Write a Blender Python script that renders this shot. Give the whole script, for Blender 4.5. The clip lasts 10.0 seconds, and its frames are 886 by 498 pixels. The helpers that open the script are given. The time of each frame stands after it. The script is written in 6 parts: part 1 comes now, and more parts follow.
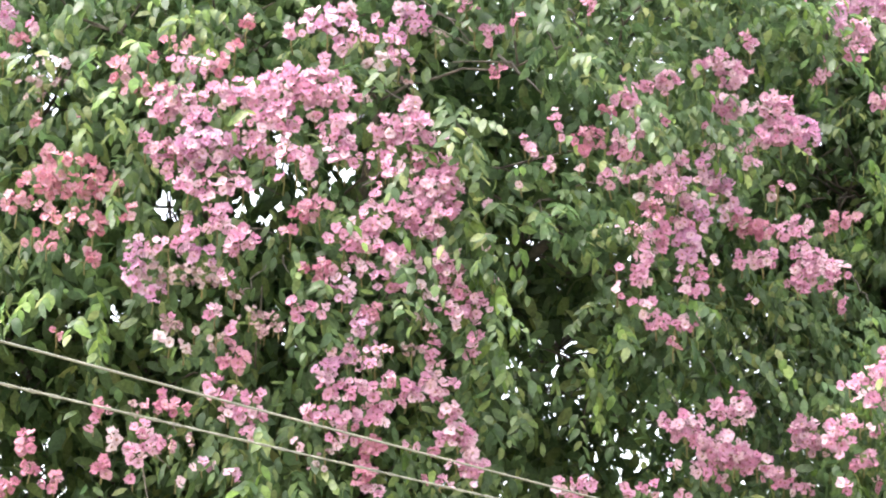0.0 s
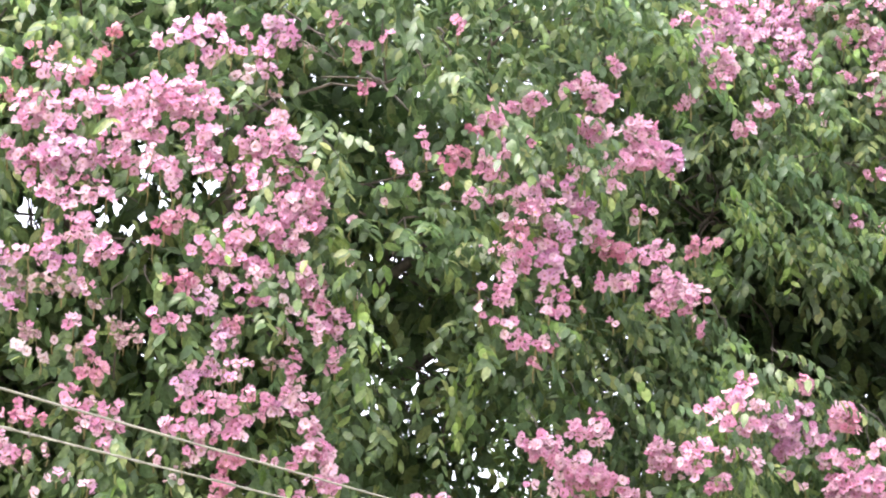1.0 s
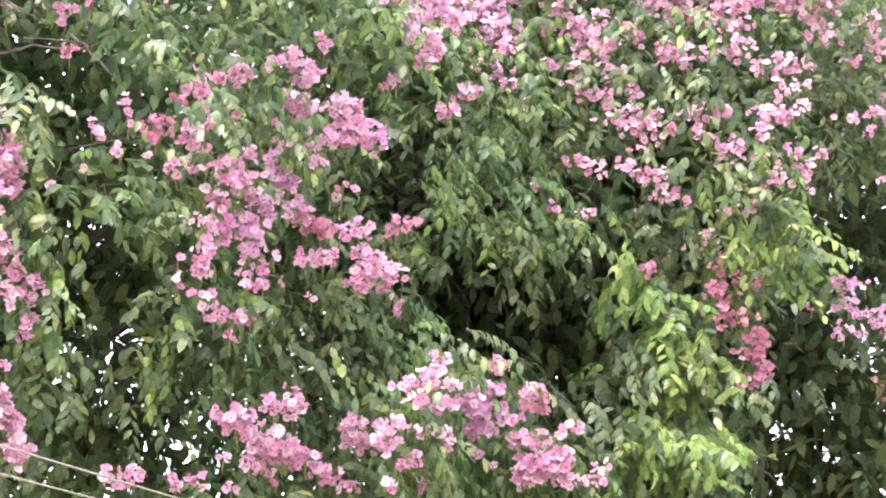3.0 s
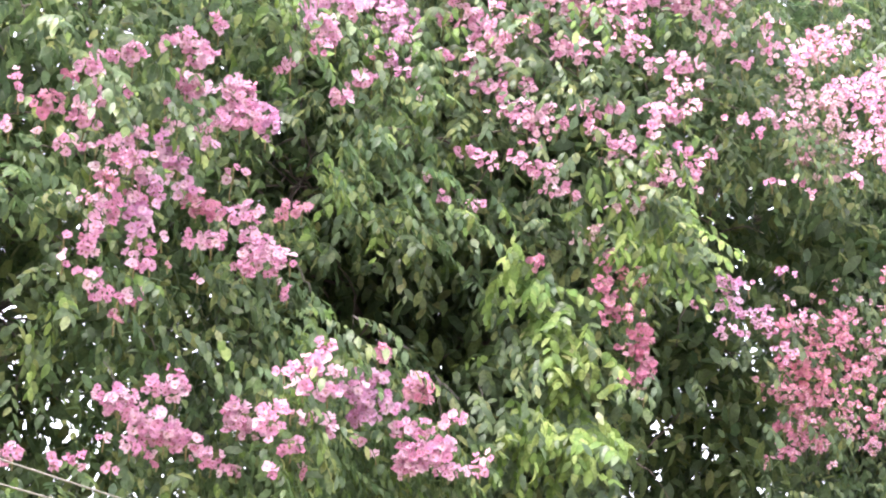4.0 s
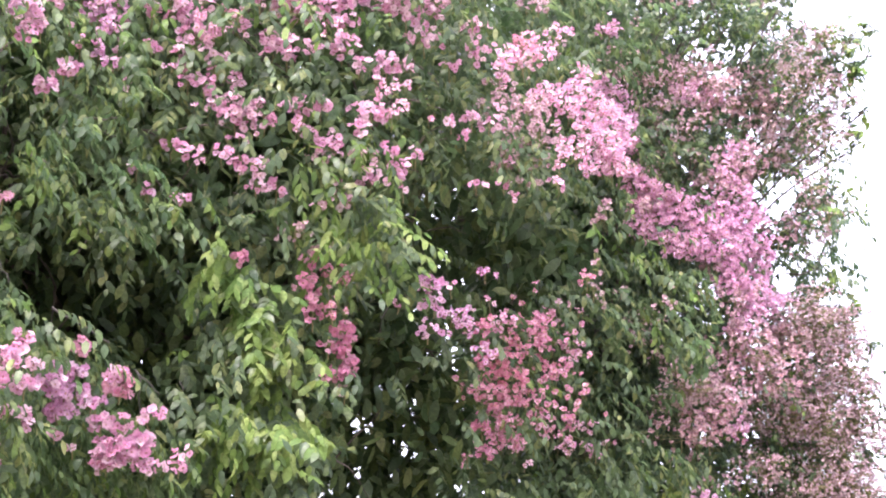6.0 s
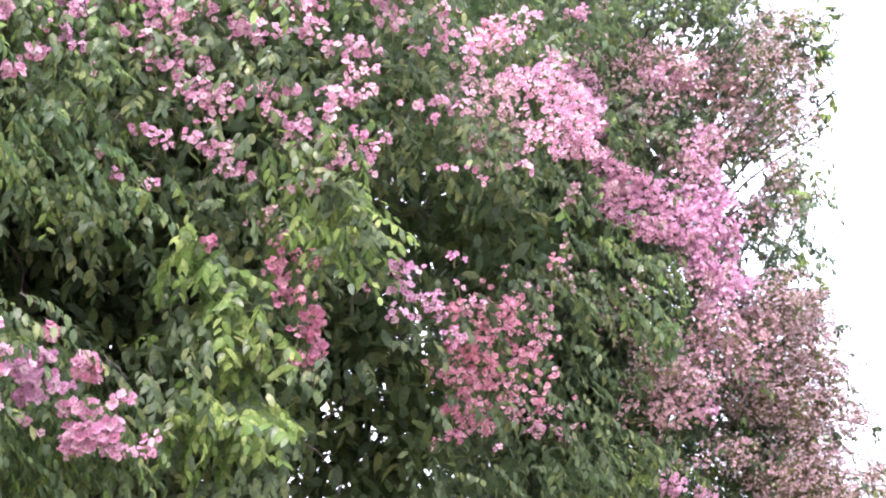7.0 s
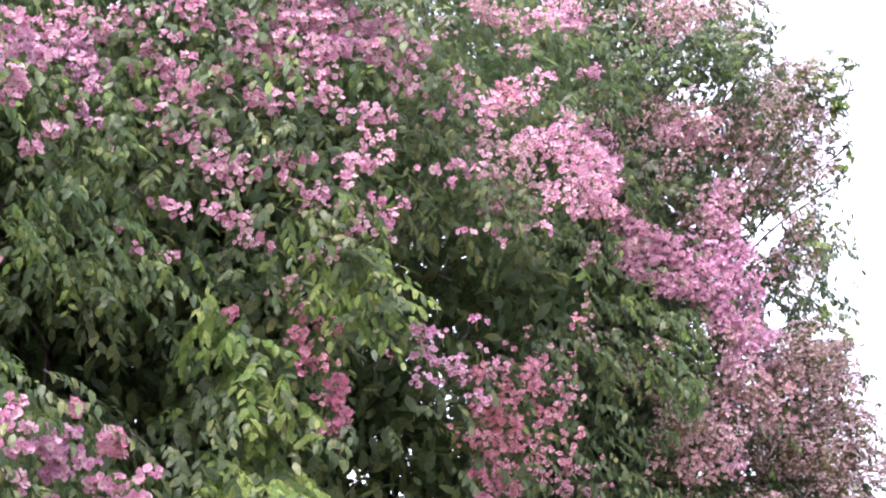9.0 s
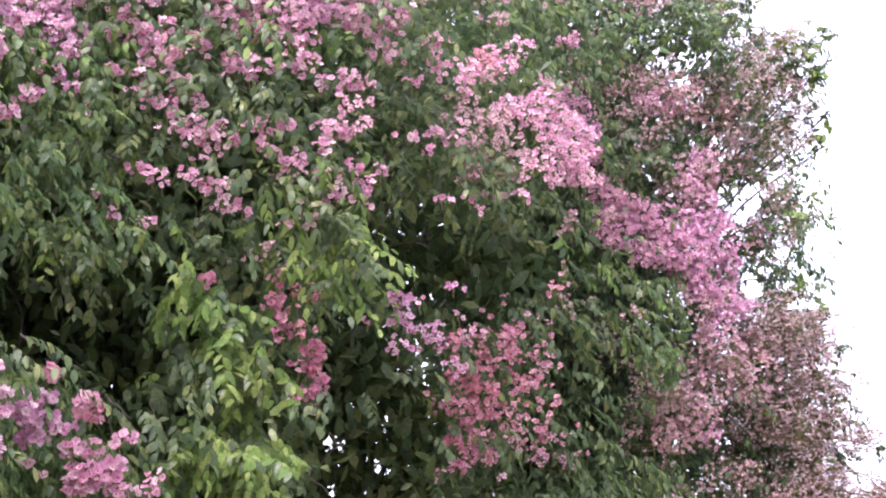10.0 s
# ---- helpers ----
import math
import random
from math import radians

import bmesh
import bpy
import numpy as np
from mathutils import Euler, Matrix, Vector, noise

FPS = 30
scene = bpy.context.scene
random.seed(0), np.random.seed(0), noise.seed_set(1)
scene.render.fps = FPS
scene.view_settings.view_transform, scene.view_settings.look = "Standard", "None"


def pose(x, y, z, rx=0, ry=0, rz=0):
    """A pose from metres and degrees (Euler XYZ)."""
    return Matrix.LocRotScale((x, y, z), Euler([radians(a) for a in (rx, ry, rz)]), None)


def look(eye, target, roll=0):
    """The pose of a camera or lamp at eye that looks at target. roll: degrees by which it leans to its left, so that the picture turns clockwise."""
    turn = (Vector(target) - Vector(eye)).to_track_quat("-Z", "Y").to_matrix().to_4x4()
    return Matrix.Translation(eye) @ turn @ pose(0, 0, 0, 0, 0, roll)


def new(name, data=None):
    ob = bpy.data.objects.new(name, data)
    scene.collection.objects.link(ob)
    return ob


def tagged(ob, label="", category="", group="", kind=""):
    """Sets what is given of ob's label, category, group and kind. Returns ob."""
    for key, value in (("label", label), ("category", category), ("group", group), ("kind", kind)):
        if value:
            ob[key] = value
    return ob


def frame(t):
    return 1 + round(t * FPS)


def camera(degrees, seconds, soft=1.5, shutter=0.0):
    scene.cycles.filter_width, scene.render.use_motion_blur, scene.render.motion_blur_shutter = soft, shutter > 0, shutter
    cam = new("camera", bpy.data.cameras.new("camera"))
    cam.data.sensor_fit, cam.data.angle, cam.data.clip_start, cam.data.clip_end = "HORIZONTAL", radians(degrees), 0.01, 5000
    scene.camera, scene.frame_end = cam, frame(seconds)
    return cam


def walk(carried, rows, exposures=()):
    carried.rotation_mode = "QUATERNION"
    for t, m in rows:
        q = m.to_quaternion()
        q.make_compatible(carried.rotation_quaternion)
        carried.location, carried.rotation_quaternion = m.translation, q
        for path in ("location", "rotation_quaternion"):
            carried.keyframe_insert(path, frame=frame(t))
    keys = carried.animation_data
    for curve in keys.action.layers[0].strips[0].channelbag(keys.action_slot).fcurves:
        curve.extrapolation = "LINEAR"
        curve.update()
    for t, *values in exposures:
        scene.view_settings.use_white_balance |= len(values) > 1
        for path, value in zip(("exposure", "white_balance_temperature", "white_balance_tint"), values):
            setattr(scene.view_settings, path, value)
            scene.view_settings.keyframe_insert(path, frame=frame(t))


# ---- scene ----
cam = camera(24.0, 10.0, soft=2.0)
VIEWPOINT = Vector((0.0, 0.0, 1.6))  # the camera's own spot: crown openings and hollows are cut along lines from it
# seconds, tilt, roll, turn: the camera turns on the spot, from one crown to the next
PATH = [
    (0.0, 106.000, -0.000, 0.000),
    (0.2, 105.828, 0.250, -1.137),
    (0.5, 105.672, -0.077, -2.615),
    (0.7, 105.689, -0.167, -3.390),
    (1.0, 106.469, -0.384, -4.011),
    (1.2, 106.043, -0.654, -5.016),
    (1.5, 106.277, -0.473, -6.069),
    (1.7, 106.280, -0.834, -7.293),
    (2.0, 105.721, -0.917, -8.913),
    (2.2, 105.727, -0.749, -9.875),
    (2.5, 105.728, -0.377, -10.912),
    (2.7, 105.798, -0.149, -11.503),
    (3.8, 105.652, -1.023, -15.346),
    (4.0, 105.523, -1.148, -15.950),
    (4.2, 106.130, -0.779, -16.440),
    (4.5, 106.103, -0.689, -17.488),
    (4.7, 106.514, -0.487, -18.809),
    (5.0, 106.169, -0.440, -20.292),
    (5.2, 105.831, -0.461, -20.893),
    (5.5, 105.627, -0.500, -22.162),
    (5.7, 105.611, -0.530, -23.476),
    (6.0, 105.533, -0.292, -24.123),
    (6.2, 105.908, -0.061, -24.359),
    (7.3, 104.852, 0.371, -25.538),
    (7.5, 105.162, 0.784, -26.532),
    (7.7, 105.215, 1.345, -27.248),
    (8.0, 105.054, 1.581, -26.820),
    (8.2, 105.054, 1.336, -26.216),
    (8.5, 105.970, 1.199, -25.044),
    (8.7, 106.535, 1.456, -24.058),
    (9.0, 106.863, 1.739, -23.833),
    (9.2, 106.593, 1.819, -23.623),
    (9.5, 106.284, 2.030, -23.759),
    (9.7, 106.174, 1.885, -23.588),
    (10.0, 105.945, 1.533, -24.543),
]
# seconds, stops, kelvin, tint: the picture brightens under the crowns and darkens as the bright sky comes in
EXPOSURES = [
    (0.0, 2.94, 6440, 14),
    (1.0, 3.07, 6360, 21),
    (2.5, 3.24, 6330, 28),
    (4.0, 3.28, 6280, 29),
    (4.5, 3.13, 6280, 31),
    (5.0, 3.19, 6280, 33),
    (5.5, 3.22, 6250, 34),
    (6.0, 2.89, 6190, 33),
    (7.3, 2.87, 6190, 33),
    (7.5, 2.84, 6190, 33),
    (7.7, 2.49, 6190, 33),
    (8.0, 2.17, 6190, 33),
    (8.5, 2.18, 6190, 33),
    (9.0, 2.45, 6190, 34),
    (9.5, 2.48, 6190, 34),
    (10.0, 2.42, 6190, 33),
]
walk(cam, [(t, pose(0.0, 0.0, 1.6, tilt, roll, turn)) for t, tilt, roll, turn in PATH], exposures=EXPOSURES)

# ---- sky and sun: a bright hazy day, the sun high on the left ----
SUN_TURN, SUN_HEIGHT = -125.0, 64.0
world = bpy.data.worlds.new("world")
scene.world = world
world.use_nodes = True
sky = world.node_tree.nodes.new("ShaderNodeTexSky")
sky.sky_type, sky.sun_disc = "NISHITA", False
sky.sun_elevation, sky.sun_rotation = radians(SUN_HEIGHT), radians(SUN_TURN)
sky.air_density, sky.dust_density, sky.ozone_density, sky.altitude = 1.0, 6.0, 1.0, 20.0
backing = world.node_tree.nodes["Background"]
backing.inputs["Strength"].default_value = 0.15
haze = world.node_tree.nodes.new("ShaderNodeHueSaturation")  # thin white haze takes most of the blue
haze.inputs["Saturation"].default_value, haze.inputs["Value"].default_value = 0.38, 1.2
world.node_tree.links.new(sky.outputs["Color"], haze.inputs["Color"])
world.node_tree.links.new(haze.outputs["Color"], backing.inputs["Color"])
sun = new("sun", bpy.data.lights.new("sun", "SUN"))
sun.data.energy, sun.data.angle, sun.data.color = 0.8, radians(34.0), (1.0, 0.95, 0.86)
sun.matrix_world = look((0, 0, 0), (-math.sin(radians(SUN_TURN)) * math.cos(radians(SUN_HEIGHT)), -math.cos(radians(SUN_TURN)) * math.cos(radians(SUN_HEIGHT)), -math.sin(radians(SUN_HEIGHT))))


# ---- materials ----
def blank(name):
    m = bpy.data.materials.new(name)
    m.use_nodes = True
    n = m.node_tree.nodes
    return m, n, m.node_tree.links, n["Principled BSDF"]


def ramp(n, links, source, stops):
    r = n.new("ShaderNodeValToRGB")
    while len(r.color_ramp.elements) < len(stops):
        r.color_ramp.elements.new(0.5)
    for e, (at, col) in zip(r.color_ramp.elements, stops):
        e.position, e.color = at, (*col, 1)
    links.new(source, r.inputs["Fac"])
    return r


def thin(name, stops, see_through, rough, single, relief=0.3, scale=45.0, gain=1.0, gloss=0.22):
    """Leaf or petal: varied piece by piece and blotched within, letting some light through."""
    m, n, links, bsdf = blank(name)
    if single:
        chance = n.new("ShaderNodeObjectInfo").outputs["Random"]
    else:
        chance = n.new("ShaderNodeNewGeometry").outputs["Random Per Island"]
    col = ramp(n, links, chance, stops)
    coord = n.new("ShaderNodeTexCoord")
    spots = n.new("ShaderNodeTexNoise")
    spots.inputs["Scale"].default_value, spots.inputs["Detail"].default_value = scale, 3.0
    links.new(coord.outputs["Object"], spots.inputs["Vector"])
    patch = n.new("ShaderNodeTexNoise")
    patch.inputs["Scale"].default_value, patch.inputs["Detail"].default_value = 1.3, 2.0
    links.new(coord.outputs["Object"], patch.inputs["Vector"])
    hue = n.new("ShaderNodeHueSaturation")
    tone = n.new("ShaderNodeMapRange")
    tone.inputs["From Min"].default_value, tone.inputs["From Max"].default_value = 0.3, 0.7
    tone.inputs["To Min"].default_value, tone.inputs["To Max"].default_value = 0.7, 1.25
    links.new(spots.outputs["Fac"], tone.inputs["Value"])
    links.new(tone.outputs["Result"], hue.inputs["Value"])
    shift = n.new("ShaderNodeMapRange")
    shift.inputs["From Min"].default_value, shift.inputs["From Max"].default_value = 0.3, 0.7
    shift.inputs["To Min"].default_value, shift.inputs["To Max"].default_value = 0.485, 0.515
    links.new(patch.outputs["Fac"], shift.inputs["Value"])
    links.new(shift.outputs["Result"], hue.inputs["Hue"])
    links.new(col.outputs["Color"], hue.inputs["Color"])
    links.new(hue.outputs["Color"], bsdf.inputs["Base Color"])
    bsdf.inputs["Roughness"].default_value = rough
    bsdf.inputs["Specular IOR Level"].default_value = gloss
    bump = n.new("ShaderNodeBump")
    bump.inputs["Strength"].default_value, bump.inputs["Distance"].default_value = relief, 0.004
    links.new(spots.outputs["Fac"], bump.inputs["Height"])
    links.new(bump.outputs["Normal"], bsdf.inputs["Normal"])
    glow = n.new("ShaderNodeBsdfTranslucent")
    pass_on = n.new("ShaderNodeMix")
    pass_on.data_type, pass_on.blend_type = "RGBA", "MULTIPLY"
    pass_on.clamp_result = True
    pass_on.inputs["Factor"].default_value = 1.0
    pass_on.inputs[7].default_value = (gain, gain, gain, 1.0)
    links.new(hue.outputs["Color"], pass_on.inputs[6])
    links.new(pass_on.outputs[2], glow.inputs["Color"])
    mix = n.new("ShaderNodeMixShader")
    mix.inputs["Fac"].default_value = see_through
    links.new(bsdf.outputs["BSDF"], mix.inputs[1])
    links.new(glow.outputs["BSDF"], mix.inputs[2])
    links.new(mix.outputs["Shader"], n["Material Output"].inputs["Surface"])
    return m


MATURE = [(0.0, (0.038, 0.068, 0.027)), (0.5, (0.054, 0.090, 0.033)), (0.85, (0.080, 0.120, 0.037)), (1.0, (0.130, 0.155, 0.050))]
# yellow-green of young leaves, which also stands in for sunlight on the boughs
YOUNG_SUNLIT = [(0.0, (0.056, 0.104, 0.025)), (0.6, (0.094, 0.153, 0.034)), (1.0, (0.150, 0.200, 0.060))]
TONES = {"lighter": (1.06, 1.05, 1.12), "deep": (1.0, 0.97, 1.10), "dusky": (0.84, 0.84, 1.12)}  # factors on the leaf colour, one set a tree, the far one darker and bluer
leaf_mats = {(tone, s): [thin("mature leaf", [(at, tuple(c * k for c, k in zip(col, TONES[tone]))) for at, col in MATURE], 0.45, 0.42, s, gain=2.2, gloss=0.26), thin("young sunlit leaf", YOUNG_SUNLIT, 0.42, 0.5, s, gain=1.5, gloss=0.13)] for tone in TONES for s in (False, True)}
TINTS = {
    "p": [(0.0, (0.529, 0.230, 0.351)), (0.5, (0.582, 0.327, 0.438)), (1.0, (0.719, 0.539, 0.594))],
    "l": [(0.0, (0.491, 0.225, 0.369)), (0.5, (0.555, 0.320, 0.461)), (1.0, (0.704, 0.529, 0.604))],
    "c": [(0.0, (0.452, 0.164, 0.222)), (0.5, (0.507, 0.242, 0.298)), (1.0, (0.562, 0.362, 0.401))],
    "d": [(0.0, (0.412, 0.150, 0.225)), (0.5, (0.484, 0.225, 0.300)), (1.0, (0.556, 0.330, 0.385))],
    "r": [(0.0, (0.412, 0.130, 0.205)), (0.5, (0.484, 0.190, 0.275)), (1.0, (0.556, 0.285, 0.355))],
    "b": [(0.0, (0.528, 0.247, 0.399)), (0.5, (0.587, 0.334, 0.467)), (1.0, (0.675, 0.457, 0.565))],
    "f": [(0.0, (0.224, 0.149, 0.151)), (0.5, (0.346, 0.246, 0.252)), (1.0, (0.459, 0.370, 0.363))],
    "m": [(0.0, (0.276, 0.160, 0.189)), (0.5, (0.409, 0.258, 0.290)), (1.0, (0.524, 0.396, 0.400))],
    "w": [(0.0, (0.491, 0.349, 0.382)), (0.5, (0.567, 0.446, 0.477)), (1.0, (0.643, 0.553, 0.562))],
}
petal_mats = {(k, s): thin("petal", v, 0.48, 0.6, s, 0.5, 90.0, gain=1.1) for k, v in TINTS.items() for s in (False, True)}
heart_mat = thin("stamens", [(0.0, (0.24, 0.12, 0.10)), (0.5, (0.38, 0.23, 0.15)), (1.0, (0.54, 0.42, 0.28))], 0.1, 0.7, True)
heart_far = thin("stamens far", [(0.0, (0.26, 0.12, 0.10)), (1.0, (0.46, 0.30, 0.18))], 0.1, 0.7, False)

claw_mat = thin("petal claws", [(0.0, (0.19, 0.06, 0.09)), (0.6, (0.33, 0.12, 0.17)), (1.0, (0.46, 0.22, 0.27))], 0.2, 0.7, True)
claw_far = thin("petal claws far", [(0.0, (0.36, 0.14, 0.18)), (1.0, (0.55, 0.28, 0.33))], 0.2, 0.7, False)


def rough_mat(name, low, high, scale, rough, relief):
    m, n, links, bsdf = blank(name)
    coord = n.new("ShaderNodeTexCoord")
    fine, wide = n.new("ShaderNodeTexNoise"), n.new("ShaderNodeTexNoise")
    for tex, s in ((fine, scale), (wide, scale / 14)):
        tex.inputs["Scale"].default_value, tex.inputs["Detail"].default_value = s, 6.0
        links.new(coord.outputs["Object"], tex.inputs["Vector"])
    mean = n.new("ShaderNodeMath")
    mean.operation = "ADD"
    links.new(fine.outputs["Fac"], mean.inputs[0])
    links.new(wide.outputs["Fac"], mean.inputs[1])
    half = n.new("ShaderNodeMath")
    half.operation = "MULTIPLY"
    half.inputs[1].default_value = 0.5
    links.new(mean.outputs[0], half.inputs[0])
    col = ramp(n, links, half.outputs[0], [(0.36, low), (0.64, high)])
    links.new(col.outputs["Color"], bsdf.inputs["Base Color"])
    bsdf.inputs["Roughness"].default_value = rough
    bump = n.new("ShaderNodeBump")
    bump.inputs["Strength"].default_value, bump.inputs["Distance"].default_value = relief, 0.01
    links.new(fine.outputs["Fac"], bump.inputs["Height"])
    links.new(bump.outputs["Normal"], bsdf.inputs["Normal"])
    return m


bark = rough_mat("smooth flaking bark", (0.04, 0.033, 0.027), (0.12, 0.10, 0.08), 30.0, 0.85, 0.6)
pale_bark = rough_mat("grey twig bark", (0.04, 0.036, 0.03), (0.10, 0.088, 0.074), 40.0, 0.8, 0.3)
green_twig = rough_mat("green twig", (0.10, 0.11, 0.04), (0.24, 0.20, 0.09), 40.0, 0.7, 0.2)
# ground out of view; its tone is tuned for light bounced into the crowns
ground_mat = rough_mat("unseen ground", (0.10, 0.095, 0.065), (0.24, 0.215, 0.155), 3.0, 0.95, 0.8)
sheath = rough_mat("weathered cable sheath", (0.11, 0.112, 0.085), (0.21, 0.21, 0.16), 60.0, 0.6, 0.2)

# ---- ground ----
bm = bmesh.new()
bmesh.ops.create_grid(bm, x_segments=60, y_segments=60, size=2500.0)
for v in bm.verts:
    away = math.hypot(v.co.x, v.co.y)
    v.co.z = -0.0 if away < 100 else 0.8 * noise.noise(v.co * 0.004)
mesh = bpy.data.meshes.new("ground")
bm.to_mesh(mesh)
bm.free()
mesh.materials.append(ground_mat)
tagged(new("ground", mesh), "unseen brown ground under the trees", "ground", kind="structure")

# ---- leaves, flowers and wood: builders ----
rng = np.random.default_rng(7)


def unit(v):
    return v / np.maximum(np.linalg.norm(v, axis=-1, keepdims=True), 1e-9)


def mesh_from(name, verts, tris, mats, picks=None, smooth=True):
    me = bpy.data.meshes.new(name)
    me.vertices.add(len(verts))
    me.vertices.foreach_set("co", np.asarray(verts, np.float32).ravel())
    me.loops.add(tris.size)
    me.loops.foreach_set("vertex_index", tris.astype(np.int32).ravel())
    me.polygons.add(len(tris))
    me.polygons.foreach_set("loop_start", np.arange(0, tris.size, 3, dtype=np.int32))
    for m in mats:
        me.materials.append(m)
    if picks is not None:
        me.polygons.foreach_set("material_index", picks.astype(np.int32))
    me.polygons.foreach_set("use_smooth", np.full(len(tris), smooth))
    me.update(calc_edges=True)
    me.validate()
    return me


# one leaf: an oblong blade, folded along its midrib and arched, x along its length
LEAF = np.array([(0, 0, 0), (0.28, 0.17, 0.06), (0.28, 0, 0.03), (0.28, -0.17, 0.06), (0.66, 0.165, 0.01), (0.66, 0, -0.03), (0.66, -0.165, 0.01), (1, 0, -0.14)])
LEAF_TRIS = np.array([(0, 2, 1), (0, 3, 2), (1, 2, 5), (1, 5, 4), (2, 3, 6), (2, 6, 5), (4, 5, 7), (5, 6, 7)])

PLAIN = np.array([(0, 0, 0), (0.26, 0.155, 0.04), (0.3, -0.155, 0.06), (0.68, 0.165, 0.0), (0.7, -0.155, 0.02), (1, 0, -0.12)])
PLAIN_TRIS = np.array([(0, 2, 1), (1, 2, 4), (1, 4, 3), (3, 4, 5)])


def frames(along, face):
    x = unit(along)
    z = unit(face - (face * x).sum(-1, keepdims=True) * x)
    return np.stack([x, np.cross(z, x), z], -1)


def leaf_arrays(places, along, face, length, blade, faces):
    axes = frames(along, face)
    n = len(places)
    fat, bend = rng.uniform(1.0, 1.4, n), rng.uniform(0.2, 2.0, n)
    local = np.repeat(blade[None], n, 0) * np.stack([np.ones(n), fat, bend], -1)[:, None]
    verts = np.einsum("nij,nkj->nki", axes, local * length[:, None, None]) + places[:, None]
    return verts.reshape(-1, 3), (np.arange(n)[:, None, None] * len(blade) + faces[None]).reshape(-1, 3)


def leaf_mesh(name, places, along, face, length, young_sunlit, full, tone="deep"):
    """Many leaves in one mesh; those in full are built with a rounder blade."""
    verts, tris, picks, base = [], [], [], 0
    for which, blade, faces in ((full, LEAF, LEAF_TRIS), (~full, PLAIN, PLAIN_TRIS)):
        if which.any():
            v, t = leaf_arrays(places[which], along[which], face[which], length[which], blade, faces)
            verts.append(v)
            tris.append(t + base)
            picks.append(np.repeat(young_sunlit[which], len(faces)))
            base += len(v)
    return mesh_from(name, np.concatenate(verts), np.concatenate(tris), leaf_mats[tone, False], np.concatenate(picks))


def flower_shape(seed, petals, fine):
    """Six crinkled, clawed petals cupped round a tuft of stamens; 1 across."""
    r = np.random.default_rng(seed)
    verts, tris, picks = [], [], []
    rings = ((0.26, 0.40), (0.72, 0.62), (1.0, 0.56)) if fine else ((0.34, 0.5), (1.0, 0.6))
    cup = r.uniform(-0.05, 0.22)
    for k in range(petals):
        a = 2 * math.pi * (k + r.uniform(-0.14, 0.14)) / petals
        reach, lift = r.uniform(0.40, 0.58), cup + r.uniform(-0.14, 0.24)
        base = len(verts)
        steps = 4 if fine else 3
        verts.append((0.03 * math.cos(a), 0.03 * math.sin(a), 0.0))
        for ring, (far, half) in enumerate(rings):
            for q in range(steps):
                b = a + (q / (steps - 1) - 0.5) * 2 * half
                edge = far * reach * (1 - 0.06 * abs(q - (steps - 1) / 2) + r.uniform(-0.16, 0.1) * (ring > 0))
                crimp = (0.11 if (q + ring) % 2 else -0.07) + r.uniform(-0.08, 0.08)
                verts.append((edge * math.cos(b), edge * math.sin(b), lift * far ** 1.4 + (crimp * far if ring else 0.0) + 0.012 * (k % 2)))
        for q in range(steps - 1):
            tris.append((base, base + 1 + q, base + 2 + q))
            picks.append(2)
            for ring in range(len(rings) - 1):
                i = base + 1 + steps * ring + q
                j = i + steps
                tris += [(i, j, j + 1), (i, j + 1, i + 1)]
                picks += [0, 0]
    base, sides = len(verts), 5
    wide = 0.085 if fine else 0.12
    for q in range(sides):
        b = 2 * math.pi * q / sides
        verts.append((wide * math.cos(b), wide * math.sin(b), 0.06))
    verts.append((0, 0, 0.15))
    for q in range(sides):
        tris.append((base + q, base + (q + 1) % sides, base + sides))
        picks.append(1)
    return np.array(verts), np.array(tris), np.array(picks)


NEAR_SHAPES = [flower_shape(k, 6, True) for k in range(9)]
FAR_SHAPES = [flower_shape(40 + k, 5, False) for k in range(5)]
near_meshes = {(k, t): mesh_from("flower", v, f, [petal_mats[t, True], heart_mat, claw_mat], p) for t in TINTS for k, (v, f, p) in enumerate(NEAR_SHAPES)}


def tube(path, radii, sides=7):
    """A tapered limb along points, as arrays of points and triangles."""
    path = np.asarray(path, float)
    way = unit(np.gradient(path, axis=0))
    side = unit(np.cross(way, np.array([0.3, 0.9, 0.31])))
    up = np.cross(side, way)
    turn = np.linspace(0, 2 * math.pi, sides, endpoint=False)
    ring = np.cos(turn)[None, :, None] * side[:, None] + np.sin(turn)[None, :, None] * up[:, None]
    verts = (path[:, None] + ring * np.asarray(radii)[:, None, None]).reshape(-1, 3)
    tris = []
    for i in range(len(path) - 1):
        for s in range(sides):
            a, b = i * sides + s, i * sides + (s + 1) % sides
            tris += [(a, b, b + sides), (a, b + sides, a + sides)]
    end = (len(path) - 1) * sides
    tris += [(end, end + s, end + s + 1) for s in range(1, sides - 1)]
    tris += [(0, s + 1, s) for s in range(1, sides - 1)]
    return verts, np.array(tris)


def bundle(pieces):
    verts, tris, at = [], [], 0
    for v, t in pieces:
        verts.append(v)
        tris.append(t + at)
        at += len(v)
    return np.concatenate(verts), np.concatenate(tris)


def curve(a, b, sag, n, wobble):
    a, b = np.asarray(a, float), np.asarray(b, float)
    s = np.linspace(0, 1, n)[:, None]
    out = a + (b - a) * s + np.array([0, 0, 1.0]) * sag * 4 * s * (1 - s)
    out[1:-1] += rng.normal(0, wobble, (n - 2, 3))
    return out


def child(name, mesh, parent, at=None):
    ob = new(name, mesh)
    ob.parent = parent
    if at is not None:
        ob.matrix_basis = at
    return ob


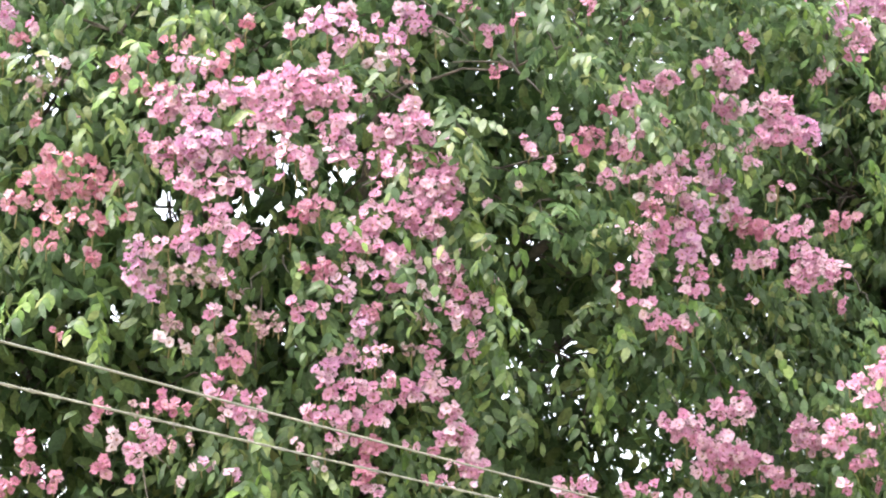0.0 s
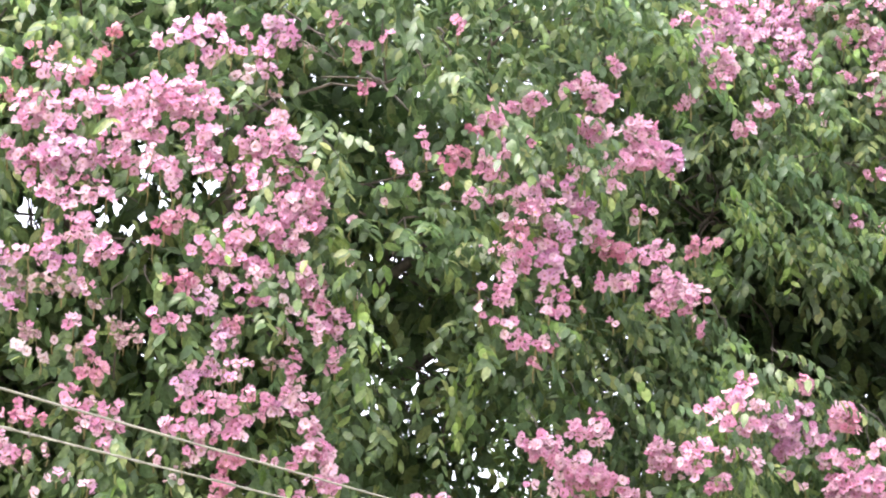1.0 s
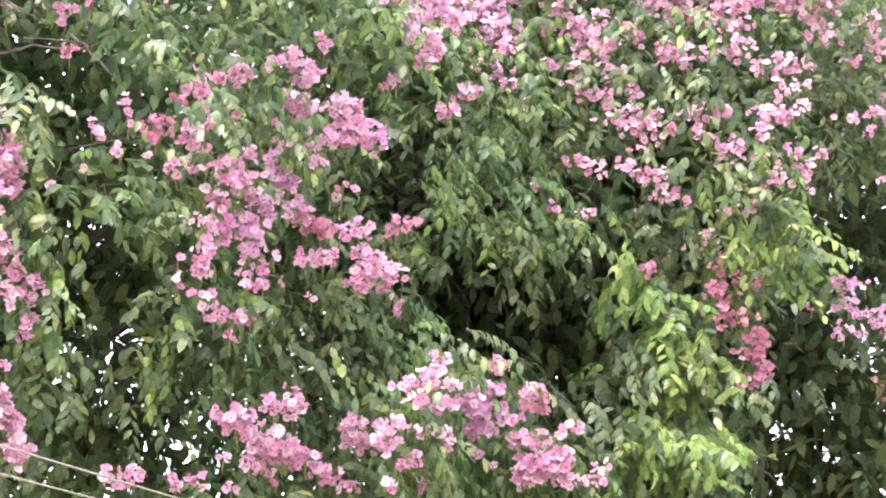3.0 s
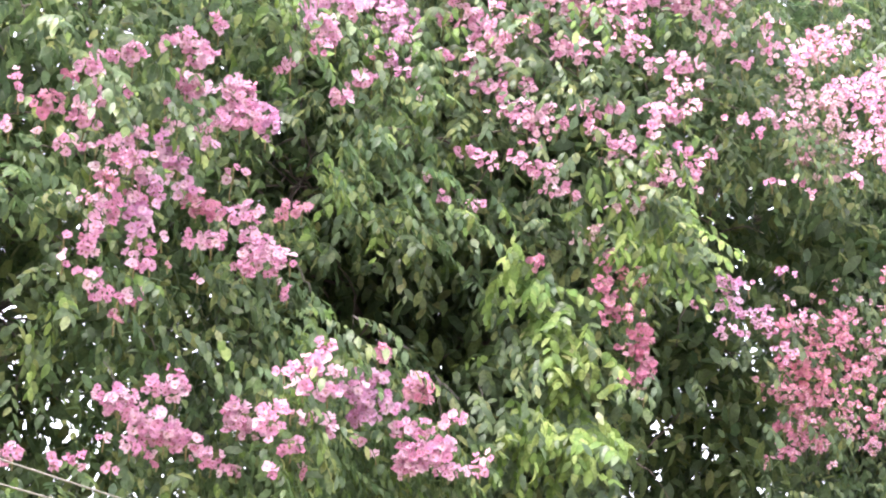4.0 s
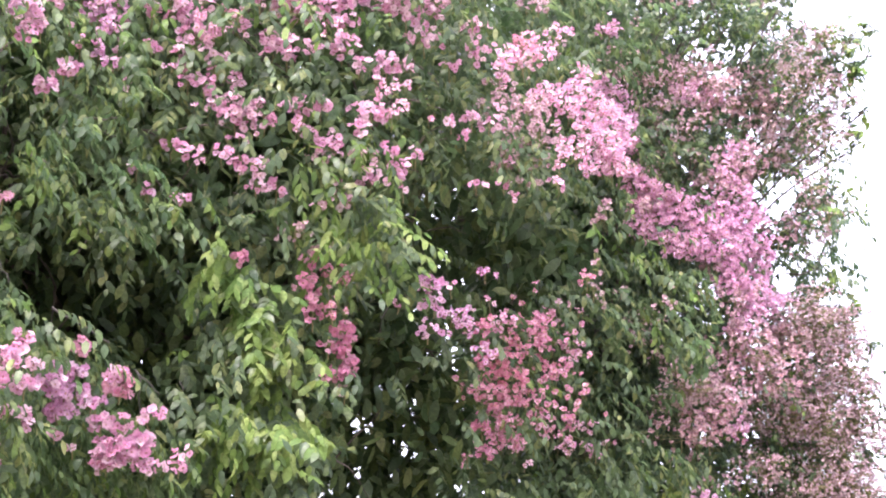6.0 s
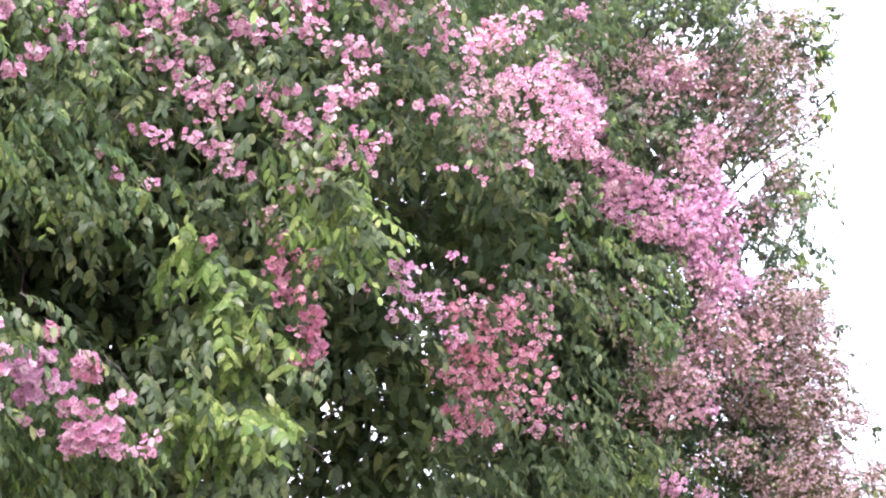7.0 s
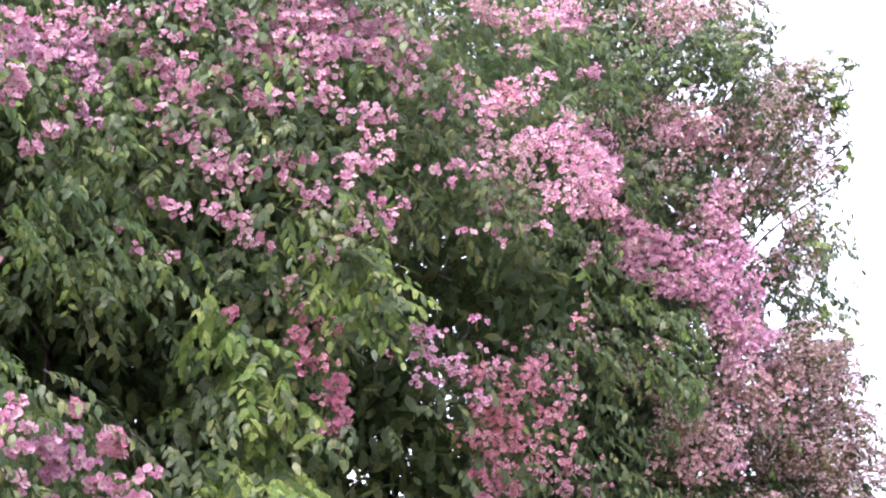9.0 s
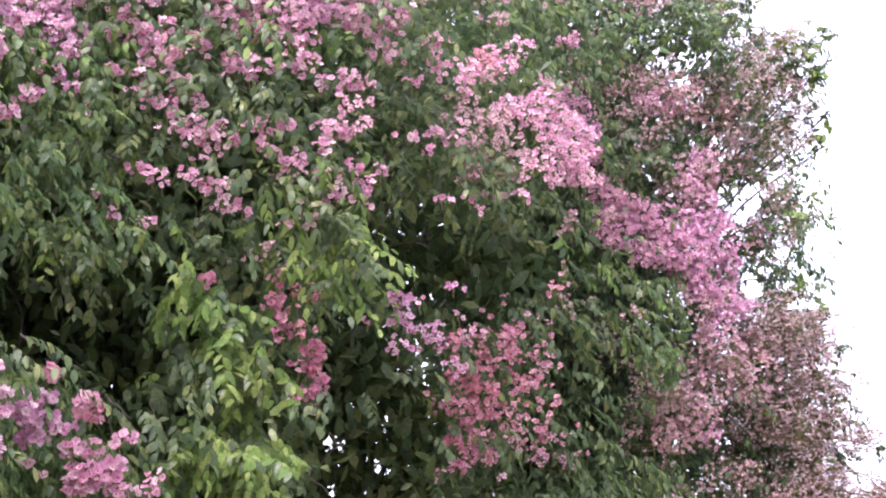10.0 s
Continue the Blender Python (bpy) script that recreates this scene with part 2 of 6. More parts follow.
# ---- the trees: crowns as rounded bodies, with bold boughs, hollows and openings ----
class Tree:
    def __init__(self, label, foot, middle, size, leaf, band, shapes, near, tone, bloom):
        self.foot, self.middle, self.size, self.leaf, self.band, self.shapes, self.near = np.array(foot), np.array(middle), np.array(size), leaf, band, shapes, near
        self.tone = tone
        self.bloom = bloom
        self.root = tagged(new("flowering_tree"), label, "tree", "row of flowering trees")
        self.root.location = foot
        self.blooms, self.boughs, self.hollows, self.gaps, self.clumps, self.backs = [], [], [], [], [], []

    def local(self, p):
        return np.asarray(p) - self.foot


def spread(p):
    """Bearing, elevation and range from the camera's spot."""
    d = np.asarray(p) - np.array(VIEWPOINT)
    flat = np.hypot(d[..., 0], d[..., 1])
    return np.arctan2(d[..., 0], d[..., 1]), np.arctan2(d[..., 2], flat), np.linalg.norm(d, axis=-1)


near_tree = Tree("large tree with dense pink flower panicles and dark leaves", (-1.50, 15.00, 0.0), (-1.5, 15.0, 6.0), (5.2, 3.9, 5.2), 0.102, (2.6, 7.6), NEAR_SHAPES, True, "lighter", 1.0)
middle_tree = Tree("tree with drooping bright green boughs and pink panicles", (4.90, 17.60, 0.0), (4.9, 17.6, 6.6), (4.5, 3.9, 5.6), 0.109, (3.2, 9.2), FAR_SHAPES, True, "deep", 0.9)
far_tree = Tree("tall tree with a band of pink and faded brownish flowers", (10.20, 19.60, 0.0), (10.2, 19.6, 7.4), (2.45, 3.1, 6.3), 0.085, (3.6, 11.4), FAR_SHAPES, False, "dusky", 0.84)


def panicle(tree, x, y, z, wide, high, count, tint):
    """A flower head: flowers on short stalks round a rachis."""
    count = max(1, round(count * (0.70 if tree.near else 0.8 if tint == "f" else 0.5)))
    if tint != "f":
        tree.blooms.append((x, y, z, wide, high))
    at = np.array([x, y, z])
    out = unit(np.array([-x, -y, 0.0]))
    side = np.array([-out[1], out[0], 0.0])
    stalks = [tube(curve(at + np.array([0, 0, -high * 1.1]) - out * 0.2, at + np.array([0, 0, high * 0.7]), 0, 4, 0.006), np.linspace(0.006, 0.002, 4), 4)]
    k = np.arange(count)
    loose = 3.0 if tint in "fm" else 0.5
    a = k * 2.39996 + rng.uniform(0, 6.28) + rng.normal(0, loose, count)
    r = np.clip(np.sqrt((k + 0.5) / count) + rng.normal(0, 0.1, count), 0, 1.2)
    r *= 1 + 0.22 * np.sin(3 * a + rng.uniform(0, 6.28))
    swell = min(wide, high) * np.sqrt(np.maximum(0.05, 1 - r * r)) * rng.uniform(-0.3, 1.0, count)
    spots = at + side * (wide * r * np.cos(a))[:, None] + out * swell[:, None]
    spots[:, 2] += high * r * np.sin(a)
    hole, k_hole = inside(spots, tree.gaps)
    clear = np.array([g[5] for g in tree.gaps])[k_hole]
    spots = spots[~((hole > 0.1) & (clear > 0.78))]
    if not len(spots):
        return
    n = len(spots)
    way = unit(out * rng.uniform(0.5, 1.3, (n, 1)) + np.array([0, 0, 1.0]) * rng.uniform(-0.2, 0.8, (n, 1)) + unit(spots - at) * 0.7 + rng.normal(0, 0.45, (n, 3)))
    for spot, face in zip(spots[::2], way[::2]):
        root = at + np.array([0, 0, (spot[2] - at[2]) * 0.7 - 0.02])
        stalks.append(tube(np.stack([root, (root + spot) / 2 - out * 0.01, spot - face * 0.008]), [0.003, 0.0025, 0.002], 3))
    v, t = bundle(stalks)
    holder = child("flower_panicle", mesh_from("stalks", tree.local(v), t, [green_twig]), tree.root)
    axes = frames(np.cross(way, rng.normal(0, 1, way.shape)), way)
    size = rng.uniform(0.046, 0.075, len(spots)) * tree.bloom
    if tint == "f":
        size *= 0.6
    if tree.near and y < 13.75:
        for s, m, w in zip(tree.local(spots), axes, size):
            k = int(rng.integers(len(NEAR_SHAPES)))
            pose_m = Matrix([[*(m[i] * w), s[i]] for i in range(3)] + [[0, 0, 0, 1]])
            child("flower", near_meshes[k, tint], holder, pose_m)
    else:
        verts, tris, picks, base = [], [], [], 0
        for s, m, w in zip(tree.local(spots), axes, size):
            v, f, p = tree.shapes[int(rng.integers(5))]
            verts.append(v @ m.T * w + s)
            tris.append(f + base)
            picks.append(p)
            base += len(v)
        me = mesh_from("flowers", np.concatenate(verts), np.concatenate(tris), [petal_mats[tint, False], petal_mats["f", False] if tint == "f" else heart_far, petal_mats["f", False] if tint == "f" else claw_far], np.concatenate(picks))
        child("bloom", me, holder)["kind"] = "stuff"


def sprinkle(tree, x, y, z, wide, high, count, tint):
    """Single flowers and seed heads on short stalks, strewn over the leaves."""
    at = np.array([x, y, z])
    out = unit(np.array([-x, -y, 0.0]))
    side = np.array([-out[1], out[0], 0.0])
    count = max(2, round(count * 0.62))
    # loose knots of a few flowers each
    knots = rng.normal(0, 0.5, (max(2, count // 8), 3))
    local = knots[rng.integers(len(knots), size=count)] + rng.normal(0, 0.12, (count, 3))
    spots = at + side * (wide * local[:, :1]) + out * (0.12 + 0.14 * local[:, 1:2]) + np.array([0, 0, 1.0]) * (high * local[:, 2:])
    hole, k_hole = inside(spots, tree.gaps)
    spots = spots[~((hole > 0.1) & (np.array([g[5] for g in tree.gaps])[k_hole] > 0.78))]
    n = len(spots)
    way = unit(out * rng.uniform(0.4, 1.3, (n, 1)) + np.array([0, 0, 1.0]) * rng.uniform(-0.3, 0.8, (n, 1)) + rng.normal(0, 0.5, (n, 3)))
    stalks = [tube(np.stack([s - out * 0.05 - np.array([0, 0, 0.05]), s - f * 0.02 - np.array([0, 0, 0.012]), s - f * 0.004]), [0.003, 0.0025, 0.002], 3) for s, f in zip(spots, way)]
    axes = frames(np.cross(way, rng.normal(0, 1, way.shape)), way)
    verts, tris, picks, base = [], [], [], 0
    size = rng.uniform(0.042, 0.076, n) * (0.70 if tree is far_tree else 0.88)
    for v, f in stalks:
        verts.append(tree.local(v))
        tris.append(f + base)
        picks.append(np.full(len(f), 2))
        base += len(v)
    for s, m, w in zip(tree.local(spots), axes, size):
        v, f, p = FAR_SHAPES[int(rng.integers(5))]
        verts.append(v @ m.T * w + s)
        tris.append(f + base)
        picks.append(p)
        base += len(v)
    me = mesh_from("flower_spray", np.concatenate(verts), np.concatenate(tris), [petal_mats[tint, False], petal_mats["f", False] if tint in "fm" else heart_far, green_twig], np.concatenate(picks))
    child("flower_spray", me, tree.root)["kind"] = "stuff"


def marks(tree, kind, *rows):
    """Boughs, hollows, openings and outer clumps: place, half width, half height and, for openings, how clear they are."""
    {"bough": tree.boughs, "hollow": tree.hollows, "gap": tree.gaps, "clump": tree.clumps, "back": tree.backs}[kind].extend(rows)


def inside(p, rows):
    """How deep each point lies within the marks, along the camera's lines of sight: 1 at the middle, 0 at the rim and
    beyond.
    """
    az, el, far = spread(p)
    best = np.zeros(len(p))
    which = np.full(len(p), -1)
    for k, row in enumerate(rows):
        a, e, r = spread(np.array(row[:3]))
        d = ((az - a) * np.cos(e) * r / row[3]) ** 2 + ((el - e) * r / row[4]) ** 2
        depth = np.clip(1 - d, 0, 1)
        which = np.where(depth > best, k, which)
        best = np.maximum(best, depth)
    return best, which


# last value: how much of the bough takes the sunlit leaf colour
marks(near_tree, "bough",
      (-2.02, 11.14, 5.46, 0.15, 0.11, 0.8), (-1.94, 11.25, 4.63, 0.21, 0.11, 0.8), (-2.2, 11.27, 4.64, 0.16, 0.13, 0.6), (-1.86, 11.11, 6.21, 0.2, 0.1, 0.6), (-1.42, 11.1, 6.13, 0.07, 0.08, 0.8), (-1.1, 11.12, 5.62, 0.13, 0.1, 0.3), (-1.71, 11.11, 5.79, 0.2, 0.13, 0.4), (0.21, 11.53, 4.37, 0.08, 0.14, 0.9), (0.16, 11.42, 4.79, 0.11, 0.08, 0.7), (-1.04, 11.54, 3.65, 0.1, 0.06, 0.9), (-1.08, 11.4, 4.05, 0.13, 0.06, 0.5), (-0.14, 11.27, 5.34, 0.16, 0.1, 0.4))
marks(near_tree, "bough",
      (1.33, 11.74, 5.56, 0.17, 0.1, 0.4), (1.08, 11.65, 5.32, 0.17, 0.08, 0.4), (1.77, 11.98, 5.61, 0.12, 0.09, 0.4), (1.21, 11.81, 4.72, 0.17, 0.07, 0.5), (2.12, 12.23, 6.51, 0.29, 0.22, 0.4), (1.23, 11.68, 5.86, 0.2, 0.1, 0.3), (-0.46, 11.25, 5.03, 0.1, 0.1, 0.6), (-2.49, 11.18, 6.23, 0.13, 0.2, 0.2), (-2.07, 11.13, 5.86, 0.2, 0.23, 0.5), (-0.17, 11.58, 3.89, 0.19, 0.1, 0.4), (0.12, 11.36, 5.06, 0.1, 0.08, 0.5), (-1.73, 11.15, 5.16, 0.19, 0.13, 0.3))
marks(near_tree, "bough",
      (0.44, 11.44, 5.12, 0.23, 0.13, 0.15), (0.84, 11.72, 4.42, 0.13, 0.16, 0.15), (3.27, 13.45, 5.78, 0.16, 0.12, 0.35), (2.48, 12.7, 4.67, 0.22, 0.16, 0.5), (2.39, 12.46, 6.67, 0.13, 0.22, 0.3))
marks(middle_tree, "bough",
      (4.41, 13.8, 5.53, 0.18, 0.18, 1), (4.48, 13.76, 5.36, 0.18, 0.22, 1), (4.64, 13.8, 5.08, 0.22, 0.24, 1), (4.78, 13.87, 4.86, 0.22, 0.24, 1), (4.74, 13.98, 4.52, 0.33, 0.24, 1), (4.86, 13.95, 4.56, 0.2, 0.18, 1), (4.49, 14, 4.5, 0.16, 0.24, 1), (4.69, 14.09, 4.18, 0.16, 0.09, 0.6), (5.04, 13.74, 5.83, 0.45, 0.14, 0.4), (5.59, 13.79, 5.73, 0.34, 0.14, 0.75), (5.26, 13.75, 5.82, 0.25, 0.12, 0.6), (5.12, 13.71, 6.27, 0.37, 0.17, 0.35))
marks(middle_tree, "bough",
      (3.79, 13.83, 7.03, 0.17, 0.25, 0.35), (5, 13.74, 7.42, 0.26, 0.13, 0.3), (5.46, 13.78, 7.45, 0.17, 0.13, 0.3), (3.65, 14.27, 4.12, 0.24, 0.12, 0.5), (5.22, 13.77, 5.64, 0.33, 0.1, 0.3), (3.37, 14.32, 4.24, 0.16, 0.12, 0.5), (5.39, 13.74, 6.04, 0.25, 0.13, 0.3), (7.77, 14.6, 6.43, 0.19, 0.19, 0.4))
marks(far_tree, "bough",
      (11.31, 15.75, 8.77, 0.20, 0.12, 0.8), (11.09, 15.75, 8.51, 0.22, 0.15, 0.7), (11.24, 15.75, 8.01, 0.16, 0.14, 0.5), (11.00, 15.75, 7.42, 0.19, 0.18, 0.5), (10.99, 15.75, 6.61, 0.17, 0.11, 0.3), (10.88, 15.75, 7.18, 0.14, 0.13, 0.4),
      (10.3, 16.77, 4.84, 0.24, 0.16, 0.25), (11.1, 15.82, 8.73, 0.28, 0.22, 0.3), (11.31, 16.16, 7.53, 0.2, 0.2, 0.3), (9.46, 16.66, 6.78, 0.27, 0.16, 0.2), (9.84, 16.85, 4.66, 0.32, 0.16, 0.15), (11, 16.71, 6.43, 0.17, 0.11, 0.4))
# set to fit the camera's view; the last row trims the crown's right outline
marks(far_tree, "gap",
      (10.74, 16.20, 7.45, 0.14, 0.19, 0.95), (10.77, 16.20, 6.65, 0.10, 0.15, 0.90), (11.17, 16.20, 7.79, 0.12, 0.08, 0.85), (10.65, 16.20, 8.23, 0.12, 0.09, 0.75), (11.17, 16.20, 7.11, 0.15, 0.11, 0.70), (11.56, 16.20, 7.09, 0.12, 0.20, 0.90), (11.63, 16.20, 7.85, 0.11, 0.13, 0.95), (11.04, 16.20, 8.19, 0.12, 0.11, 0.55), (11.35, 16.20, 6.50, 0.16, 0.07, 0.90), (11.31, 16.20, 9.51, 0.23, 0.19, 0.95), (10.38, 16.20, 8.90, 0.20, 0.06, 0.60), (10.05, 16.20, 8.81, 0.15, 0.05, 0.60), (12.35, 16.20, 8.23, 0.43, 1.53, 1.00))
marks(middle_tree, "bough",
      (3.34, 13.75, 5.84, 0.24, 0.16, 0.35), (3.67, 13.75, 5.61, 0.24, 0.16, 0.35), (5.19, 13.75, 5.96, 0.25, 0.16, 0.40), (5.53, 13.75, 5.76, 0.25, 0.12, 0.50),
      (4.80, 13.60, 6.21, 0.25, 0.16, 0.40), (5.33, 13.60, 6.31, 0.25, 0.17, 0.40), (4.71, 13.60, 7.29, 0.17, 0.21, 0.35), (3.74, 13.60, 6.81, 0.16, 0.20, 0.30), (3.37, 13.60, 7.06, 0.16, 0.20, 0.20))
marks(near_tree, "bough",
      (2.47, 12.10, 5.58, 0.17, 0.21, 0.30), (2.35, 12.10, 4.51, 0.20, 0.20, 0.40), (2.23, 12.10, 6.24, 0.18, 0.14, 0.30), (2.10, 12.10, 6.46, 0.21, 0.14, 0.30), (1.74, 12.10, 4.44, 0.17, 0.13, 0.20))
for shared in (near_tree, middle_tree, far_tree):
    marks(shared, "hollow",
          (5.72, 14.10, 4.19, 0.42, 0.21), (6.15, 14.10, 5.25, 0.26, 0.21), (6.46, 14.10, 6.13, 0.61, 0.35), (6.87, 14.10, 5.53, 0.26, 0.18), (3.59, 14.10, 5.14, 0.52, 0.24), (5.91, 14.10, 4.67, 0.38, 0.51),
          (0.40, 11.50, 5.66, 0.20, 0.28), (-2.22, 11.50, 3.69, 0.44, 0.25), (-0.97, 11.50, 4.30, 0.19, 0.26), (0.50, 11.50, 4.80, 0.23, 0.23), (-0.54, 11.50, 5.28, 0.13, 0.13))
    marks(shared, "hollow",
          (0.57, 11.57, 4.65, 0.36, 0.36), (0.84, 11.93, 3.8, 0.43, 0.23), (0.15, 11.3, 5.86, 0.43, 0.23), (-2.29, 11.4, 4.15, 0.42, 0.36), (-2.07, 11.52, 3.72, 0.39, 0.26), (-1.71, 11.36, 4.14, 0.19, 0.16), (-0.96, 11.25, 4.7, 0.19, 0.13), (-1.52, 11.39, 4.05, 0.19, 0.13), (-0.71, 11.35, 4.33, 0.19, 0.13), (1.86, 12.23, 4.54, 0.21, 0.17), (2.48, 12.5, 5.6, 0.22, 0.22), (-1.43, 11.58, 3.51, 0.38, 0.14))
    marks(shared, "hollow",
          (-2.3, 11.63, 3.52, 0.36, 0.16), (-0.96, 11.36, 4.2, 0.16, 0.13), (3.36, 13.76, 5.18, 0.59, 0.32), (2.77, 12.81, 6.49, 0.19, 0.15), (6.44, 13.95, 6.12, 0.56, 0.26), (5.65, 13.85, 5.4, 0.25, 0.17), (4, 13.96, 4.95, 0.32, 0.24), (5.88, 14.1, 4.45, 0.51, 0.34), (2.55, 12.55, 5.91, 0.26, 0.14), (4.04, 13.83, 5.63, 0.24, 0.2), (3.3, 13.55, 5.49, 0.31, 0.12), (3.86, 13.92, 5.26, 0.32, 0.24))
    marks(shared, "hollow",
          (5.83, 13.97, 4.93, 0.34, 0.25), (6.85, 14.11, 6.04, 0.88, 0.44), (6.29, 13.93, 5.82, 0.56, 0.47), (5.84, 13.99, 4.84, 0.34, 0.38), (6.24, 14.31, 4.1, 0.47, 0.3), (9.47, 16.74, 5.87, 0.24, 0.19), (6.11, 14.08, 4.7, 0.47, 0.55), (9.83, 16.57, 6.41, 0.48, 0.38), (6, 14.17, 4.32, 0.42, 0.47), (9.77, 16.59, 6.41, 0.32, 0.22), (9.34, 16.87, 5.39, 0.19, 0.12), (6.35, 14.1, 4.9, 0.17, 0.39))
    marks(shared, "hollow",
          (6.07, 13.85, 6.09, 0.26, 0.21), (10.05, 16.62, 9.1, 0.51, 0.28), (5.67, 13.89, 5.14, 0.25, 0.33), (6.32, 14.03, 5.23, 0.21, 0.3), (5.61, 14.21, 3.98, 0.46, 0.19), (5.62, 14.01, 4.61, 0.23, 0.42), (6.5, 14.25, 4.54, 0.17, 0.39), (5.65, 14.19, 4.06, 0.29, 0.21), (7.25, 14.31, 5.92, 0.5, 0.27), (6.39, 13.93, 6.23, 0.3, 0.22))
for shared in (near_tree, middle_tree, far_tree):
    marks(shared, "gap",
          (-1.55, 11.17, 5.04, 0.1, 0.11, 0.92), (-1.01, 11.18, 5.04, 0.18, 0.12, 0.8), (-0.56, 11.21, 5.24, 0.11, 0.08, 0.92), (-0.82, 11.18, 5.18, 0.07, 0.11, 0.92), (-2.19, 11.14, 5.65, 0.1, 0.1, 0.92), (-2.29, 11.15, 5.89, 0.17, 0.12, 0.75), (0.67, 11.69, 4.32, 0.16, 0.13, 0.82), (0.44, 11.48, 4.89, 0.19, 0.13, 0.6), (0.67, 11.77, 4.06, 0.15, 0.19, 0.65), (0.46, 11.66, 4.17, 0.13, 0.19, 0.55), (-2.13, 11.31, 4.42, 0.22, 0.1, 0.45), (-2.29, 11.42, 4.1, 0.19, 0.12, 0.5))
    marks(shared, "gap",
          (-1.84, 11.29, 4.45, 0.05, 0.09, 0.92), (1.01, 11.69, 4.85, 0.16, 0.12, 0.45), (-0.95, 11.14, 5.46, 0.06, 0.06, 0.92), (-0.9, 11.16, 5.28, 0.06, 0.06, 0.9), (-0.4, 11.2, 5.65, 0.12, 0.12, 0.3), (-2.02, 11.54, 3.66, 0.05, 0.12, 0.5), (-2.25, 11.53, 3.74, 0.06, 0.1, 0.8), (5.62, 14.05, 4.46, 0.11, 0.08, 0.85), (5.94, 14.1, 4.52, 0.15, 0.06, 0.55), (5.81, 14.15, 4.24, 0.29, 0.11, 0.3), (3.17, 13.46, 5.01, 0.16, 0.08, 0.45), (3.94, 14.02, 4.71, 0.09, 0.09, 0.6))
    marks(shared, "gap",
          (5.49, 13.75, 6.05, 0.15, 0.1, 0.2), (11.06, 16.7, 7.71, 0.24, 0.2, 0.8), (10.56, 16.64, 9.06, 0.26, 0.1, 0.5), (11.51, 17.2, 9.53, 0.21, 0.21, 0.45), (11.24, 16.07, 7.9, 0.26, 0.23, 0.55), (11.71, 17.16, 7.13, 0.27, 0.23, 0.5), (11.08, 16.75, 8.39, 0.26, 0.2, 0.4), (10.65, 16.59, 8.37, 0.26, 0.13, 0.3), (10.35, 16.59, 8.83, 0.26, 0.13, 0.35), (11.79, 17.37, 8.93, 0.28, 0.21, 0.35), (11.1, 15.95, 8.43, 0.26, 0.13, 0.3), (11.42, 16.01, 7.73, 0.26, 0.38, 0.5))
    marks(shared, "gap",
          (6.7, 14.49, 4.07, 0.2, 0.11, 0.3))
marks(near_tree, "clump",
      (2.48, 12.03, 4, 0.24, 0.2), (3.1, 13.19, 4.14, 0.22, 0.22), (3.46, 13.1, 4.07, 0.26, 0.22), (3.72, 13.08, 3.97, 0.19, 0.15), (3.26, 13.22, 3.89, 0.3, 0.15), (2.35, 11.78, 4.17, 0.2, 0.13), (2.35, 12.03, 3.72, 0.24, 0.17))
marks(far_tree, "clump",
      (11.31, 15.41, 8.73, 0.14, 0.08), (11.22, 15.53, 8.59, 0.17, 0.14), (11.36, 15.6, 8.22, 0.1, 0.07), (11.37, 15.7, 7.95, 0.12, 0.11), (11.22, 15.99, 7.47, 0.21, 0.22), (11.22, 16.21, 6.84, 0.21, 0.19), (11.48, 16.15, 6.45, 0.17, 0.14), (11.66, 16.11, 6.12, 0.11, 0.11), (11.76, 16.16, 5.69, 0.12, 0.14), (11.75, 16.23, 5.43, 0.22, 0.14), (12.01, 16.11, 5.12, 0.13, 0.07), (11.57, 16.42, 5.18, 0.28, 0.17))
marks(far_tree, "clump",
      (12.2, 16.05, 4.76, 0.22, 0.09), (11.94, 16.27, 4.57, 0.39, 0.17), (12.37, 15.96, 4.51, 0.22, 0.11), (10.72, 15.71, 8.99, 0.33, 0.17), (10.99, 15.53, 8.96, 0.28, 0.17), (11.25, 15.33, 8.99, 0.11, 0.11), (10.98, 16.63, 5.96, 0.33, 0.28), (11.28, 16.37, 6.15, 0.28, 0.25), (11.53, 16.29, 5.82, 0.25, 0.28), (11.19, 16.6, 5.52, 0.39, 0.28), (11.6, 16.34, 5.44, 0.25, 0.22), (11.03, 16.8, 5.1, 0.33, 0.28))
marks(far_tree, "clump",
      (11.44, 16.54, 5.02, 0.3, 0.25), (11.23, 16.75, 4.66, 0.39, 0.22), (10.65, 16.97, 5.44, 0.33, 0.28), (10.82, 17.01, 4.74, 0.33, 0.22), (11.7, 16.33, 5.14, 0.19, 0.14), (11.54, 16.5, 4.86, 0.28, 0.25), (11.37, 16.68, 4.55, 0.33, 0.22), (11.73, 16.44, 4.5, 0.33, 0.17), (11.18, 16.75, 4.88, 0.3, 0.25), (11.52, 16.55, 4.67, 0.25, 0.22), (11.64, 16.48, 4.64, 0.28, 0.17), (10.61, 16.86, 5.98, 0.28, 0.22))
marks(far_tree, "clump",
      (10.71, 15.96, 8.43, 0.25, 0.25), (10.98, 15.89, 8.16, 0.25, 0.22), (10.96, 15.71, 8.62, 0.25, 0.22), (10.89, 16.1, 7.81, 0.19, 0.14), (11.16, 15.71, 8.3, 0.14, 0.19), (10.49, 16.25, 8.09, 0.25, 0.22), (11.01, 16.25, 7.17, 0.19, 0.14), (10.61, 16.27, 7.82, 0.17, 0.22), (10.48, 16.1, 8.45, 0.28, 0.22), (11.11, 15.54, 8.75, 0.19, 0.14), (11.26, 15.75, 8.03, 0.11, 0.17), (9.83, 16.25, 9.05, 0.33, 0.22))
